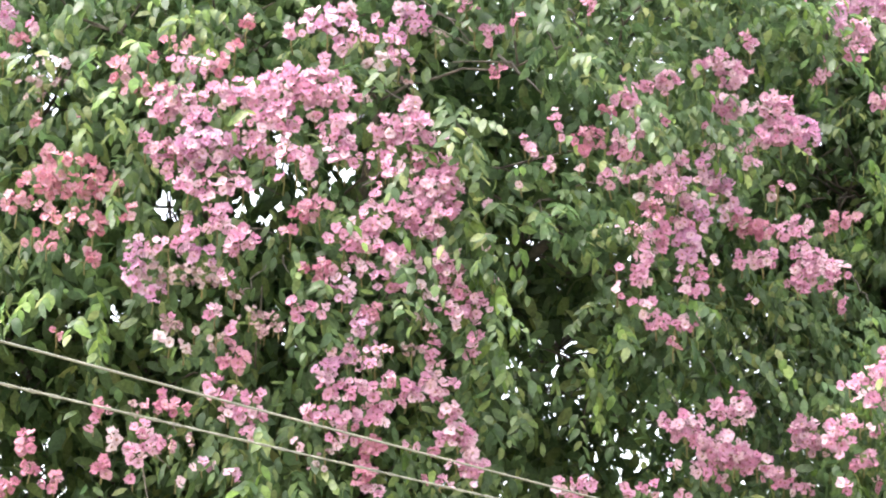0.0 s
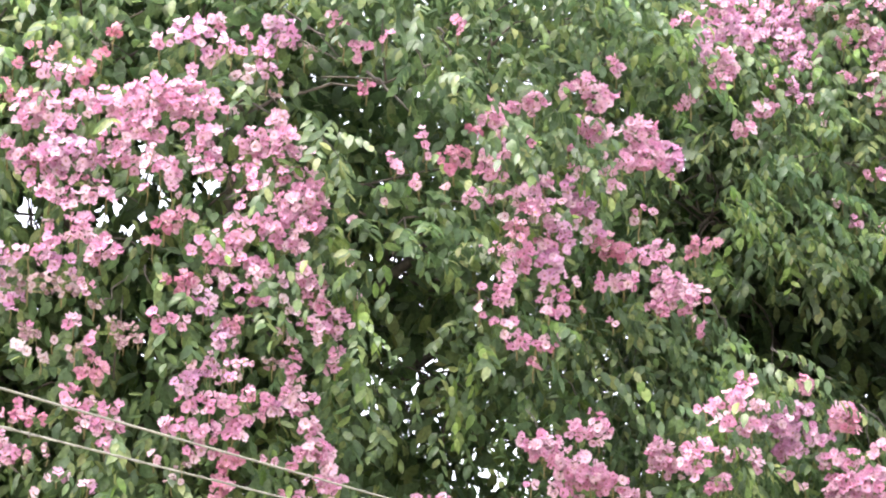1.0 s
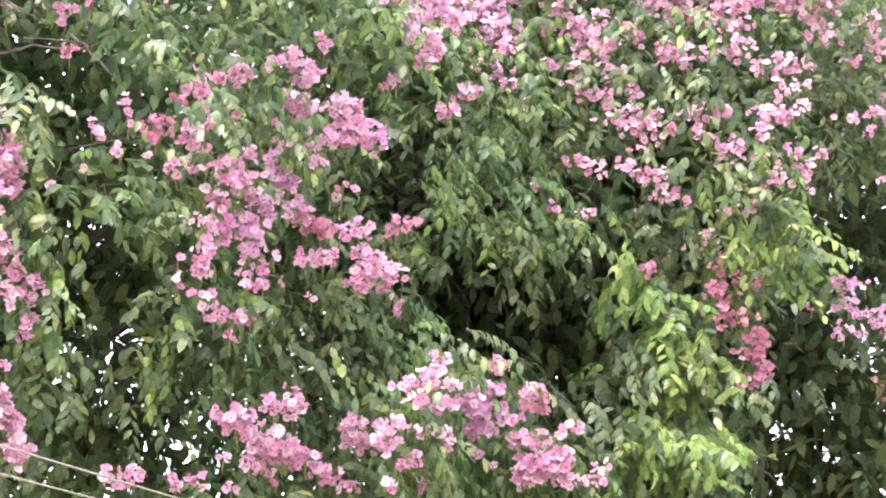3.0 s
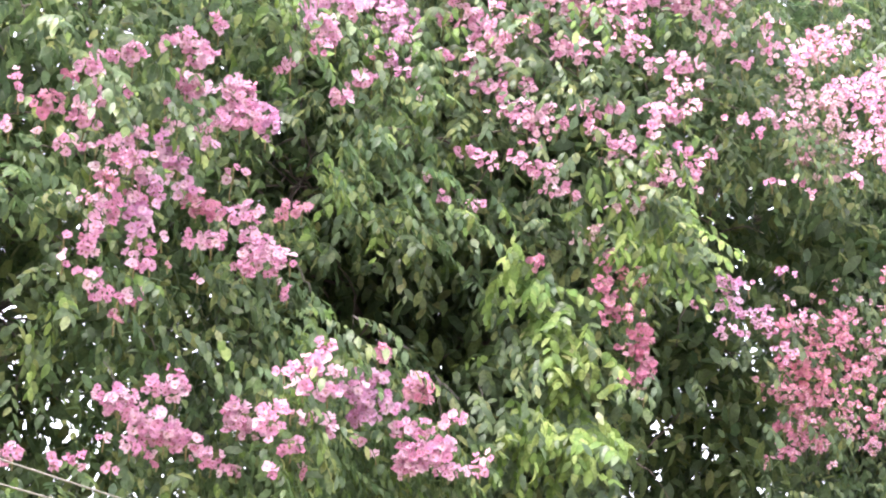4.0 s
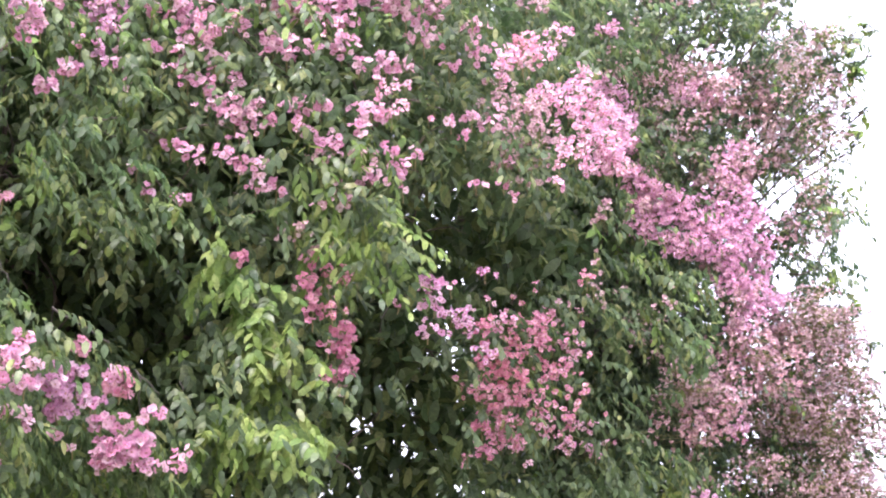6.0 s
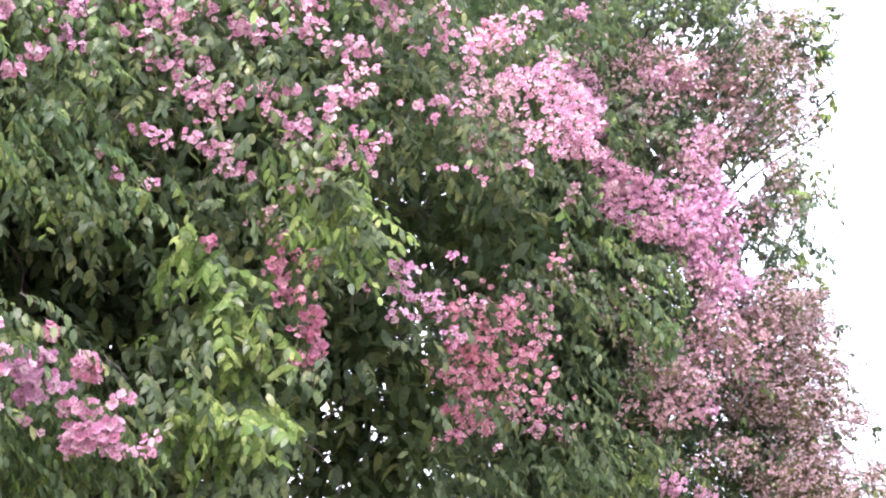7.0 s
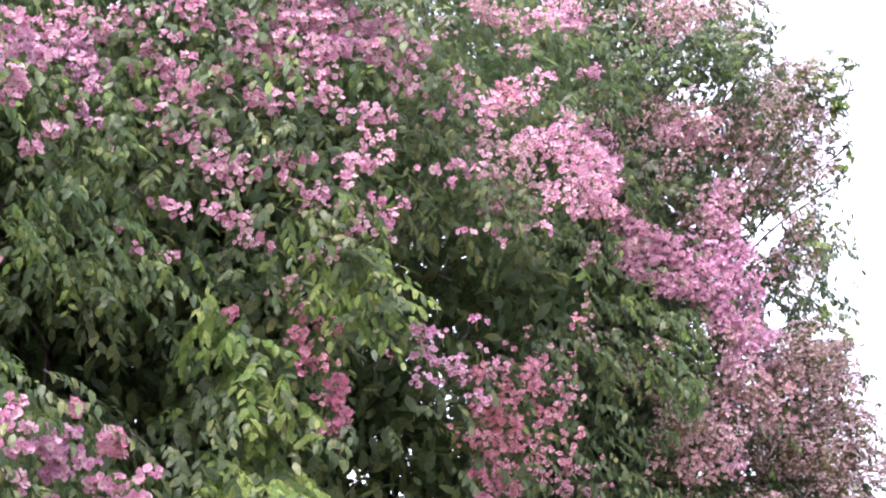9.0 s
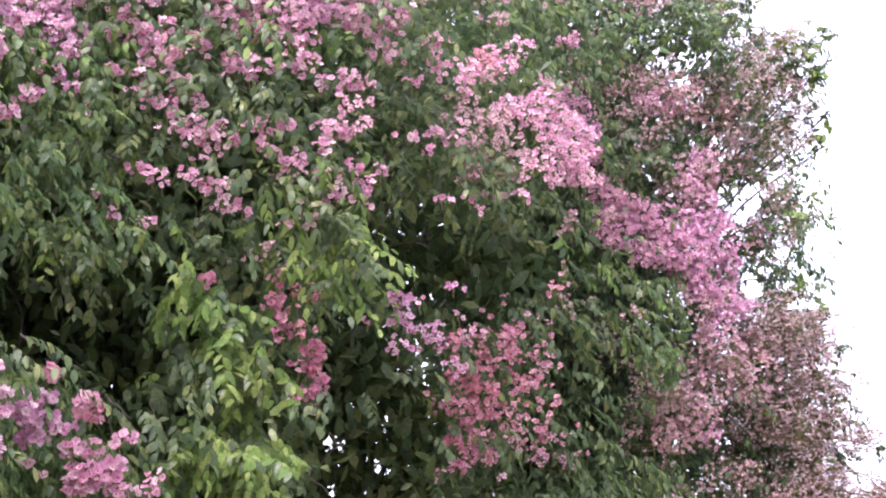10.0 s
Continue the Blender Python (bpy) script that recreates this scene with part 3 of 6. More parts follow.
marks(far_tree, "clump",
      (10.15, 16.03, 9.1, 0.33, 0.22), (10.41, 15.95, 8.91, 0.25, 0.19), (9.56, 16.43, 9.01, 0.33, 0.22), (10.02, 16, 9.34, 0.44, 0.22), (10.57, 15.66, 9.3, 0.44, 0.22))
marks(near_tree, "back",
      (0.9, 15.14, 4.33, 0.46, 0.29), (0.81, 15.07, 4.46, 0.54, 0.46), (0.73, 14.77, 5.41, 0.5, 0.46), (-2.92, 14.59, 4.78, 0.54, 0.45), (-2.6, 14.74, 4.23, 0.49, 0.29), (-1.96, 14.33, 5.8, 0.61, 0.37), (-1.16, 14.32, 6.13, 0.49, 0.29), (4.12, 16.87, 5.99, 0.78, 0.44))
marks(middle_tree, "back",
      (7.07, 17.09, 5.05, 0.66, 0.56), (7.06, 16.91, 5.79, 0.56, 0.46), (7.77, 16.83, 7, 0.84, 0.47), (7.52, 17.27, 4.7, 0.62, 0.31), (6.96, 16.94, 5.61, 0.61, 0.51), (7.71, 17.13, 5.29, 0.47, 0.52), (7.2, 17.26, 4.55, 0.67, 0.36), (8.26, 17.03, 6.49, 0.69, 0.32), (8.38, 17.01, 6.99, 0.96, 0.48), (7.5, 17.18, 4.97, 0.62, 0.67))
marks(far_tree, "back",
      (11.05, 19.54, 6.58, 0.62, 0.56), (10.92, 19.73, 5.85, 0.62, 0.37), (11.58, 19.27, 10.35, 0.78, 0.39))

WAVES = [(rng.normal(0, 1, 3), rng.uniform(0, 6.28), w) for w in (1.6, 1.6, 2.6, 2.6, 4.0, 4.0, 6.5, 6.5)]


def lumps(p):
    return sum(np.sin(p @ (unit(k) * w) + f) / math.sqrt(w) for k, f, w in WAVES)


def leafy(tree, shoots, fill, core, roof):
    """Leaves of a crown: drooping shoots on the outside, looser leaves within, large shaded ones at the heart."""
    def surface(n, back=0.25):
        d = unit(rng.normal(0, 1, (n * 5, 3)))
        d = d[(d[:, 1] < back) | (rng.uniform(0, 1, len(d)) < 0.2)]
        z = tree.middle[2] + d[:, 2] * tree.size[2]
        return d[((z > tree.band[0]) & (z < tree.band[1])) | (rng.uniform(0, 1, len(d)) < 0.35)][:n]

    d = surface(shoots)
    p = tree.middle + d * tree.size
    out = unit(d / tree.size)
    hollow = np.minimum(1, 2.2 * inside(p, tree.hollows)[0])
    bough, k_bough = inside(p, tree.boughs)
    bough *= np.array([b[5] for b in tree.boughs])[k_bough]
    mound = lumps(p)
    push = (0.26 if tree.near else 0.16) * mound + rng.normal(0, 0.12, len(p)) - 2.6 * hollow ** 0.6 + 0.35 * bough ** 0.5
    p = p + out * push[:, None]
    keep = rng.uniform(0, 1, len(p)) > np.maximum(0.9 * hollow, np.clip(0.25 - 0.35 * mound, 0, 0.6))
    p, out, bough = p[keep], out[keep], bough[keep]
    reach_out = np.ones(len(p))
    for marked, thick, lighter in ((tree.clumps, 390, 0.1), (tree.boughs, 175, 0.9)):
        if not marked:
            continue
        rows = np.array(marked)
        pick = np.concatenate([np.full(max(3, int(r[3] * r[4] * thick * (1.25 if r[-1] > 0.9 else 0.9))), k) for k, r in enumerate(rows)])
        c = rows[pick]
        q = c[:, :3] + rng.normal(0, 0.45 if tree.near else 0.4, (len(c), 3)) * np.stack([c[:, 3], np.minimum(0.4, 0.6 * c[:, 3]), c[:, 4]], -1)
        o = unit(q - tree.middle)
        if lighter > 0.5:
            q += o * rng.uniform(0.0, 0.4, (len(q), 1))
        p = np.concatenate([p, q])
        out = np.concatenate([out, o])
        reach_out = np.concatenate([reach_out, np.full(len(q), 1.05 if lighter > 0.5 else 1.0 if tree.near else 0.5)])
        bough = np.concatenate([bough, 0.9 * c[:, 5] if lighter > 0.5 else np.full(len(q), lighter)])
    n = len(p)
    per = 11
    way = unit(out * 0.7 + rng.normal(0, 0.45, (n, 3)) + np.array([0, 0, -0.4 if tree.near else 0.0]))
    long = rng.uniform(0.22, 0.44, n) * reach_out * tree.leaf / 0.12
    s = np.tile(np.linspace(0.05, 1, per), (n, 1)) + rng.normal(0, 0.02, (n, per))
    spine = p[:, None] + way[:, None] * (s * long[:, None])[..., None] - np.array([0, 0, 1.0]) * (0.32 * (s ** 2) * long[:, None])[..., None]
    across = unit(np.cross(way, np.array([0, 0, 1.0])) + 1e-6)
    sign = np.where(np.arange(per) % 2 == 0, 1.0, -1.0)[None, :, None]
    # two rows of leaves hang from each shoot, all much the same way
    along = way[:, None] * 0.45 + across[:, None] * sign * (rng.uniform(0.35, 0.75, (n, 1, 1)) + rng.normal(0, 0.1, (n, per, 1))) + np.array([0, 0, -1.0]) * (rng.uniform(0.3, 1.2, (n, 1, 1)) + rng.normal(0, 0.15, (n, per, 1))) + rng.normal(0, 0.2, (n, per, 3))
    face = out[:, None] * 0.8 + np.array([0, 0, 0.75]) + across[:, None] * sign * 0.25 + rng.normal(0, 0.32, (n, 1, 3)) + rng.normal(0, 0.16, (n, per, 3))
    size = tree.leaf * rng.uniform(0.65, 1.2, (n, per)) * (1.0 - 0.3 * (s - 0.6) ** 2) * (1 + 0.2 * bough[:, None]) * np.where(reach_out < 0.9, 0.8, 1.0)[:, None]
    young_sunlit = (rng.uniform(0, 1, (n, 1)) < 0.04 + 1.1 * bough[:, None] ** 0.6) & (rng.uniform(0, 1, (n, per)) < (0.4 if tree is near_tree else 0.8))
    groups = [(spine.reshape(-1, 3), along.reshape(-1, 3), face.reshape(-1, 3), size.ravel(), young_sunlit.ravel(), np.repeat((bough > 0.45) | (tree is near_tree), per))]
    for amount, low, high, grow in ((fill, 0.68, 0.93, 1.1), (core, 0.25, 0.74, 1.75)):
        d = unit(rng.normal(0, 1, (amount, 3)))
        d[:, 1] = np.where(rng.uniform(0, 1, amount) < 0.6, -np.abs(d[:, 1]), d[:, 1])
        q = tree.middle + d * tree.size * rng.uniform(low, high, (amount, 1))
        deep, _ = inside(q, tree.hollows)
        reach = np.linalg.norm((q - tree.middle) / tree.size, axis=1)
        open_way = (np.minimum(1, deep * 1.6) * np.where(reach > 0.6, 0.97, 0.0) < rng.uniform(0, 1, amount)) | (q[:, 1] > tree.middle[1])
        q, d = q[open_way], d[open_way]
        amount = len(q)
        groups.append((q, rng.normal(0, 1, (amount, 3)) + np.array([0, 0, -0.9]), d * 0.6 + np.array([0, 0, 0.6]) + rng.normal(0, 0.5, (amount, 3)), tree.leaf * grow * rng.uniform(0.7, 1.2, amount), np.zeros(amount, bool), np.zeros(amount, bool)))
    # the top, that shades all below it
    d = unit(rng.normal(0, 1, (roof * 4, 3)) * np.array([1, 1, 0.8]))
    q = tree.middle + d * tree.size * rng.uniform(0.82, 1.0, (len(d), 1))
    high = q[:, 2] > tree.band[1] - 0.2
    q, d = q[high][:roof], d[high][:roof]
    groups.append((q, rng.normal(0, 1, q.shape) + np.array([0, 0, -0.3]), d + np.array([0, 0, 0.8]) + rng.normal(0, 0.4, q.shape), tree.leaf * 2.0 * rng.uniform(0.7, 1.2, len(q)), np.zeros(len(q), bool), np.zeros(len(q), bool)))
    # dense masses added behind the hollows to block the sky in the camera's view
    if tree.backs:
        rows = np.array(tree.backs)
        c = rows[np.concatenate([np.full(int(r[3] * r[4] * 700), k) for k, r in enumerate(rows)])]
        q = c[:, :3] + rng.normal(0, 0.5, (len(c), 3)) * np.stack([c[:, 3], np.full(len(c), 0.9), c[:, 4]], -1)
        groups.append((q, rng.normal(0, 1, q.shape) + np.array([0, 0, -0.8]), rng.normal(0, 0.5, q.shape) + np.array([0, -0.4, 0.6]), tree.leaf * 2.0 * rng.uniform(0.7, 1.2, len(q)), np.zeros(len(q), bool), np.zeros(len(q), bool)))
    # outer clumps have leaves behind them too, and hang on thin twigs
    if tree.clumps:
        rows = np.array(tree.clumps)
        pieces = []
        for r in () if tree.near else rows:
            inner = r[:3] + unit(tree.middle - r[:3]) * 1.1 + np.array([0, 0.3, -0.3])
            pieces.append(tube(curve(inner, r[:3], 0.06, 6, 0.02), np.linspace(0.012, 0.005, 6), 5))
            for k in range(5):
                tip = r[:3] + rng.normal(0, 0.5, 3) * np.array([r[3], 0.15, r[4]])
                pieces.append(tube(curve(r[:3] + (inner - r[:3]) * rng.uniform(0, 0.4), tip, 0.02, 4, 0.008), np.linspace(0.005, 0.0025, 4), 4))
        if pieces:
            v, t = bundle(pieces)
            child("brushwood", mesh_from("brushwood", tree.local(v), t, [bark]), tree.root)["kind"] = "stuff"
        c = rows[np.concatenate([np.full(max(3, int(r[3] * r[4] * 1100)), k) for k, r in enumerate(rows)])]
        q = c[:, :3] + rng.normal(0, 0.45, (len(c), 3)) * np.stack([c[:, 3], c[:, 3], c[:, 4]], -1) + np.array([0.1, 0.45, 0])
        groups.append((q, rng.normal(0, 1, q.shape), rng.normal(0, 0.5, q.shape) + np.array([0, -0.4, 0.5]), tree.leaf * rng.uniform(0.8, 1.6, len(q)), np.zeros(len(q), bool), np.zeros(len(q), bool)))
    p, along, face, size, young_sunlit, full = (np.concatenate(g) for g in zip(*groups))
    # openings where the sky shows through, and leaves cleared between camera and flower heads
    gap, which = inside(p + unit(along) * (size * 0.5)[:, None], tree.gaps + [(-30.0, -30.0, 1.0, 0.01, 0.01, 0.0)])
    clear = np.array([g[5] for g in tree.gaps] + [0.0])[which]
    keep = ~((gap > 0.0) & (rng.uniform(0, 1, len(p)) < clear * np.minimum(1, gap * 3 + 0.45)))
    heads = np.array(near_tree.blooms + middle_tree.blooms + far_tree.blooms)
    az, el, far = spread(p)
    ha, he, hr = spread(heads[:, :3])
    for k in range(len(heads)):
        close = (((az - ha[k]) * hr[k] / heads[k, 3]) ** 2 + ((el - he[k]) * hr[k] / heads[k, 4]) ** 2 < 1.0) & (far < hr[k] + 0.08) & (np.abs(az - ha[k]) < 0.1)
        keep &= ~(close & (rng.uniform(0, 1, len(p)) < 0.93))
    p, along, face, size, young_sunlit, full = p[keep], along[keep], face[keep], size[keep], young_sunlit[keep], full[keep]
    # the leaves at the front, towards the camera, are pieces of their own
    order = np.argsort(np.linalg.norm((p - tree.middle) / tree.size - np.array([0, -1.05, -0.15]), axis=1))
    singles, rest = order[:300], order[300:]
    child("foliage", leaf_mesh("foliage", tree.local(p[rest]), along[rest], face[rest], size[rest], young_sunlit[rest], full[rest], tree.tone), tree.root)["kind"] = "stuff"
    axes = frames(along[singles], face[singles])
    for i, m in zip(singles, axes):
        at = tree.local(p[i])
        child("leaf", leaf_single[tree.tone, bool(young_sunlit[i])], tree.root, Matrix([[*(m[k] * size[i]), at[k]] for k in range(3)] + [[0, 0, 0, 1]]))


leaf_single = {(tone, y): mesh_from("leaf", LEAF, LEAF_TRIS, [leaf_mats[tone, True][int(y)]]) for tone in TONES for y in (False, True)}


def wood(tree, girth, limbs):
    """Trunk, limbs and boughs, each tapering, that reach to the crown's outside."""
    foot, mid, size = tree.foot, tree.middle, tree.size
    fork = np.array([foot[0] + 0.1, foot[1], max(1.6, mid[2] - size[2] * 0.62)])
    flare = np.array([1.7, 1.15, 1.0, 0.95, 0.9, 0.85])
    v, t = tube(curve(foot + np.array([0, 0, -0.15]), fork, 0, 6, 0.03), girth * flare, 14)
    child("trunk", mesh_from("trunk", tree.local(v), t, [bark]), tree.root)
    twigs = []
    for k in range(limbs):
        a = 2 * math.pi * (k + rng.uniform(-0.3, 0.3)) / limbs
        rise = rng.uniform(-0.25, 0.75)
        flat = math.sqrt(max(0.1, 1 - rise * rise))
        tip = mid + size * np.array([math.cos(a) * flat, math.sin(a) * flat, rise]) * 0.64
        path = curve(fork - np.array([0, 0, 0.1]), tip, 0.35, 9, 0.07)
        v, t = tube(path, np.linspace(girth * 0.55, 0.02, 9), 9)
        child("limb", mesh_from("limb", tree.local(v), t, [bark]), tree.root)
        for j in range(14):
            i = int(rng.integers(3, 9))
            end = path[i] + unit(rng.normal(0, 1, 3) + unit(tip - mid) * 1.2 + np.array([0, 0, 0.3])) * rng.uniform(0.7, 1.7)
            inner = np.linalg.norm((end - mid) / size)
            end = mid + (end - mid) / max(1.0, inner / 0.76)
            sub = curve(path[i], end, 0.1, 6, 0.04)
            twigs.append(tube(sub, np.linspace(0.015, 0.005, 6), 5))
            for h in range(3):
                b = int(rng.integers(2, 6))
                tail = sub[b] + unit(rng.normal(0, 1, 3) + unit(end - mid)) * rng.uniform(0.3, 0.7)
                twigs.append(tube(curve(sub[b], tail, 0.05, 4, 0.02), np.linspace(0.009, 0.003, 4), 4))
    v, t = bundle(twigs)
    child("brushwood", mesh_from("brushwood", tree.local(v), t, [bark]), tree.root)["kind"] = "stuff"


wood(near_tree, 0.20, 11)
wood(middle_tree, 0.20, 11)
wood(far_tree, 0.20, 11)

def branch(tree, a, b, sag, thick):
    """A bare twig that shows at the crown's outside."""
    v, t = tube(curve(a, b, sag, 7, 0.012), np.linspace(thick, thick * 0.45, 7), 6)
    child("branch", mesh_from("branch", tree.local(v), t, [pale_bark]), tree.root)


branch(near_tree, (0.31, 11.04, 5.91), (0.56, 11.11, 5.7), .03, .010)
branch(near_tree, (0.72, 11.19, 6.25), (0.8, 11.23, 6.13), .02, .008)
branch(near_tree, (0.8, 11.21, 6.12), (0.74, 11.28, 5.94), .02, .007)
branch(near_tree, (0.59, 11.13, 6.14), (0.67, 11.21, 5.93), .0, .006)
branch(near_tree, (0.05, 10.98, 5.49), (0.21, 11.02, 5.35), .02, .004)
branch(near_tree, (2.33, 12.11, 6.13), (2.49, 12.03, 6.25), .01, .007)
branch(near_tree, (-1.09, 10.94, 4.49), (-0.96, 10.91, 4.64), .0, .005)
branch(near_tree, (-0.87, 10.92, 4.7), (-0.78, 11, 4.44), .0, .004)
branch(near_tree, (-0.45, 10.91, 5.09), (-0.26, 10.89, 5.18), .02, .006)
branch(near_tree, (1.49, 11.92, 3.86), (1.3, 11.88, 4.16), .0, .006)
branch(near_tree, (3.13, 13.05, 6.17), (3.39, 12.98, 6.18), .01, .009)
branch(middle_tree, (3.41, 13.6, 6.32), (3.62, 13.59, 6.19), .01, .008)
branch(near_tree, (2.68, 12.45, 5.68), (2.81, 12.44, 5.63), .0, .010)
branch(near_tree, (3.05, 13.09, 4.86), (3.43, 13.04, 4.65), .01, .008)
branch(middle_tree, (3.8, 13.73, 4.64), (3.98, 13.71, 4.48), .0, .008)
branch(middle_tree, (3.82, 13.72, 4.62), (3.88, 13.78, 4.3), .0, .006)
branch(middle_tree, (4.11, 13.69, 4.58), (4.19, 13.73, 4.27), .0, .005)
branch(near_tree, (2.51, 12.36, 4.99), (2.63, 12.39, 4.79), .0, .005)
branch(far_tree, (10.79, 16.64, 4.9), (11.12, 16.49, 4.56), .02, .012)
branch(far_tree, (11.24, 16.55, 4.85), (11.52, 16.42, 4.51), .0, .010)
branch(far_tree, (11.09, 16.8, 4.94), (11.42, 16.63, 4.71), .01, .010)
branch(far_tree, (10.61, 16.33, 7.73), (10.72, 16.38, 7.41), .0, .010)
branch(far_tree, (11.72, 16.2, 4.93), (12.08, 15.99, 4.64), .0, .008)
branch(far_tree, (11.9, 16.09, 4.81), (12.17, 15.95, 4.53), .0, .007)

# ---- flower heads, tree by tree: place, half width, half height, flowers, tint ----
panicle(near_tree, -2.43, 10.83, 6.07, 0.07, 0.08, 14, "l")
panicle(near_tree, -2.28, 10.81, 5.98, 0.04, 0.04, 4, "p")
panicle(near_tree, -2.35, 10.82, 5.9, 0.05, 0.05, 5, "c")
panicle(near_tree, -2.44, 10.83, 5.8, 0.02, 0.03, 1, "p")
panicle(near_tree, -2.17, 10.79, 5.74, 0.11, 0.06, 9, "w")
panicle(near_tree, -2.21, 10.8, 5.61, 0.14, 0.08, 35, "f")
panicle(near_tree, -2.25, 10.81, 5.43, 0.04, 0.03, 3, "c")
panicle(near_tree, -2.06, 10.79, 5.45, 0.06, 0.03, 4, "p")
panicle(near_tree, -2.16, 10.82, 5.2, 0.05, 0.08, 11, "c")
panicle(near_tree, -2.15, 10.83, 5.08, 0.14, 0.09, 36, "c")
panicle(near_tree, -1.89, 10.81, 5.07, 0.07, 0.09, 19, "c")
panicle(near_tree, -2.03, 10.82, 5.03, 0.13, 0.04, 11, "c")
panicle(near_tree, -1.97, 10.8, 5.21, 0.05, 0.03, 4, "c")
panicle(near_tree, -1.89, 10.79, 5.21, 0.04, 0.03, 2, "c")
panicle(near_tree, -2.33, 10.87, 4.98, 0.08, 0.08, 15, "c")
panicle(near_tree, -2.17, 10.85, 4.94, 0.06, 0.05, 4, "c")
panicle(near_tree, -1.9, 10.84, 4.85, 0.07, 0.08, 16, "c")
panicle(near_tree, -1.7, 10.82, 4.91, 0.05, 0.05, 5, "c")
panicle(near_tree, -2.23, 10.87, 4.82, 0.03, 0.03, 2, "c")
panicle(near_tree, -2.15, 10.87, 4.75, 0.05, 0.04, 6, "c")
panicle(near_tree, -2.3, 10.89, 4.76, 0.03, 0.03, 2, "c")
panicle(near_tree, -1.77, 10.76, 5.72, 0.06, 0.08, 10, "c")
panicle(near_tree, -1.66, 10.76, 5.62, 0.13, 0.06, 18, "c")
panicle(near_tree, -1.51, 10.75, 5.87, 0.04, 0.04, 4, "c")
panicle(near_tree, -1.39, 10.75, 5.87, 0.04, 0.03, 3, "c")
panicle(near_tree, -1.62, 10.75, 5.79, 0.03, 0.03, 2, "c")
panicle(near_tree, -1.09, 10.76, 5.98, 0.04, 0.04, 4, "c")
panicle(near_tree, -1.15, 10.76, 5.87, 0.03, 0.05, 3, "c")
panicle(near_tree, -1.23, 10.75, 5.74, 0.05, 0.06, 7, "c")
panicle(near_tree, -1.43, 10.75, 5.74, 0.07, 0.06, 13, "p")
panicle(near_tree, -1.3, 10.75, 5.74, 0.06, 0.06, 10, "p")
panicle(near_tree, -1.54, 10.76, 5.49, 0.08, 0.11, 27, "p")
panicle(near_tree, -1.42, 10.75, 5.52, 0.09, 0.08, 23, "p")
panicle(near_tree, -1.27, 10.75, 5.57, 0.08, 0.05, 10, "p")
panicle(near_tree, -1.14, 10.76, 5.56, 0.08, 0.09, 25, "p")
panicle(near_tree, -0.97, 10.77, 5.56, 0.14, 0.09, 55, "p")
panicle(near_tree, -0.82, 10.78, 5.65, 0.13, 0.09, 49, "p")
panicle(near_tree, -0.7, 10.79, 5.6, 0.11, 0.13, 57, "p")
panicle(near_tree, -1.06, 10.77, 5.38, 0.09, 0.08, 23, "p")
panicle(near_tree, -0.88, 10.78, 5.44, 0.11, 0.09, 35, "p")
panicle(near_tree, -0.98, 10.79, 5.27, 0.12, 0.08, 31, "p")
panicle(near_tree, -1.62, 10.77, 5.3, 0.05, 0.06, 7, "p")
panicle(near_tree, -1.34, 10.76, 5.41, 0.09, 0.08, 23, "p")
panicle(near_tree, -1.35, 10.77, 5.28, 0.11, 0.11, 49, "l")
panicle(near_tree, -1.2, 10.77, 5.27, 0.08, 0.09, 25, "l")
panicle(near_tree, -1.49, 10.78, 5.21, 0.11, 0.08, 25, "p")
panicle(near_tree, -1.39, 10.79, 5.08, 0.09, 0.08, 23, "p")
panicle(near_tree, -0.8, 10.81, 5.2, 0.09, 0.09, 32, "p")
panicle(near_tree, -0.74, 10.82, 5.09, 0.06, 0.05, 8, "p")
panicle(near_tree, -1.18, 10.79, 5.08, 0.12, 0.09, 17, "p")
panicle(near_tree, -1.26, 10.8, 5, 0.09, 0.08, 12, "p")
panicle(near_tree, -1.09, 10.8, 5.05, 0.06, 0.06, 7, "p")
panicle(near_tree, -1.22, 10.82, 4.87, 0.06, 0.08, 20, "p")
panicle(near_tree, -1.37, 10.83, 4.8, 0.06, 0.06, 11, "p")
panicle(near_tree, -1.48, 10.84, 4.74, 0.12, 0.05, 15, "p")
panicle(near_tree, -1.1, 10.84, 4.76, 0.09, 0.08, 28, "p")
panicle(near_tree, -1.66, 10.84, 4.71, 0.09, 0.06, 15, "l")
panicle(near_tree, -0.87, 10.81, 5.1, 0.04, 0.03, 3, "p")
panicle(near_tree, -1.42, 10.81, 4.88, 0.06, 0.06, 7, "f")
panicle(near_tree, -0.64, 10.8, 6.01, 0.13, 0.11, 31, "l")
panicle(near_tree, -0.83, 10.78, 5.95, 0.06, 0.06, 7, "p")
panicle(near_tree, -0.55, 10.82, 6.1, 0.06, 0.05, 7, "p")
panicle(near_tree, -0.36, 10.84, 6.03, 0.04, 0.03, 3, "p")
panicle(near_tree, -0.55, 10.81, 5.86, 0.06, 0.04, 6, "p")
panicle(near_tree, -0.45, 10.83, 5.92, 0.06, 0.04, 4, "p")
panicle(near_tree, -0.37, 10.84, 5.79, 0.06, 0.05, 7, "w")
panicle(near_tree, -0.19, 10.88, 6.07, 0.1, 0.1, 23, "l")
panicle(near_tree, -0.25, 10.86, 5.97, 0.05, 0.04, 4, "l")
panicle(near_tree, -0.25, 10.86, 5.83, 0.06, 0.08, 11, "l")
panicle(near_tree, -0.04, 10.9, 5.97, 0.08, 0.05, 7, "f")
panicle(near_tree, -0.17, 10.87, 5.72, 0.05, 0.06, 5, "f")
panicle(near_tree, -0.64, 10.8, 5.71, 0.05, 0.06, 9, "p")
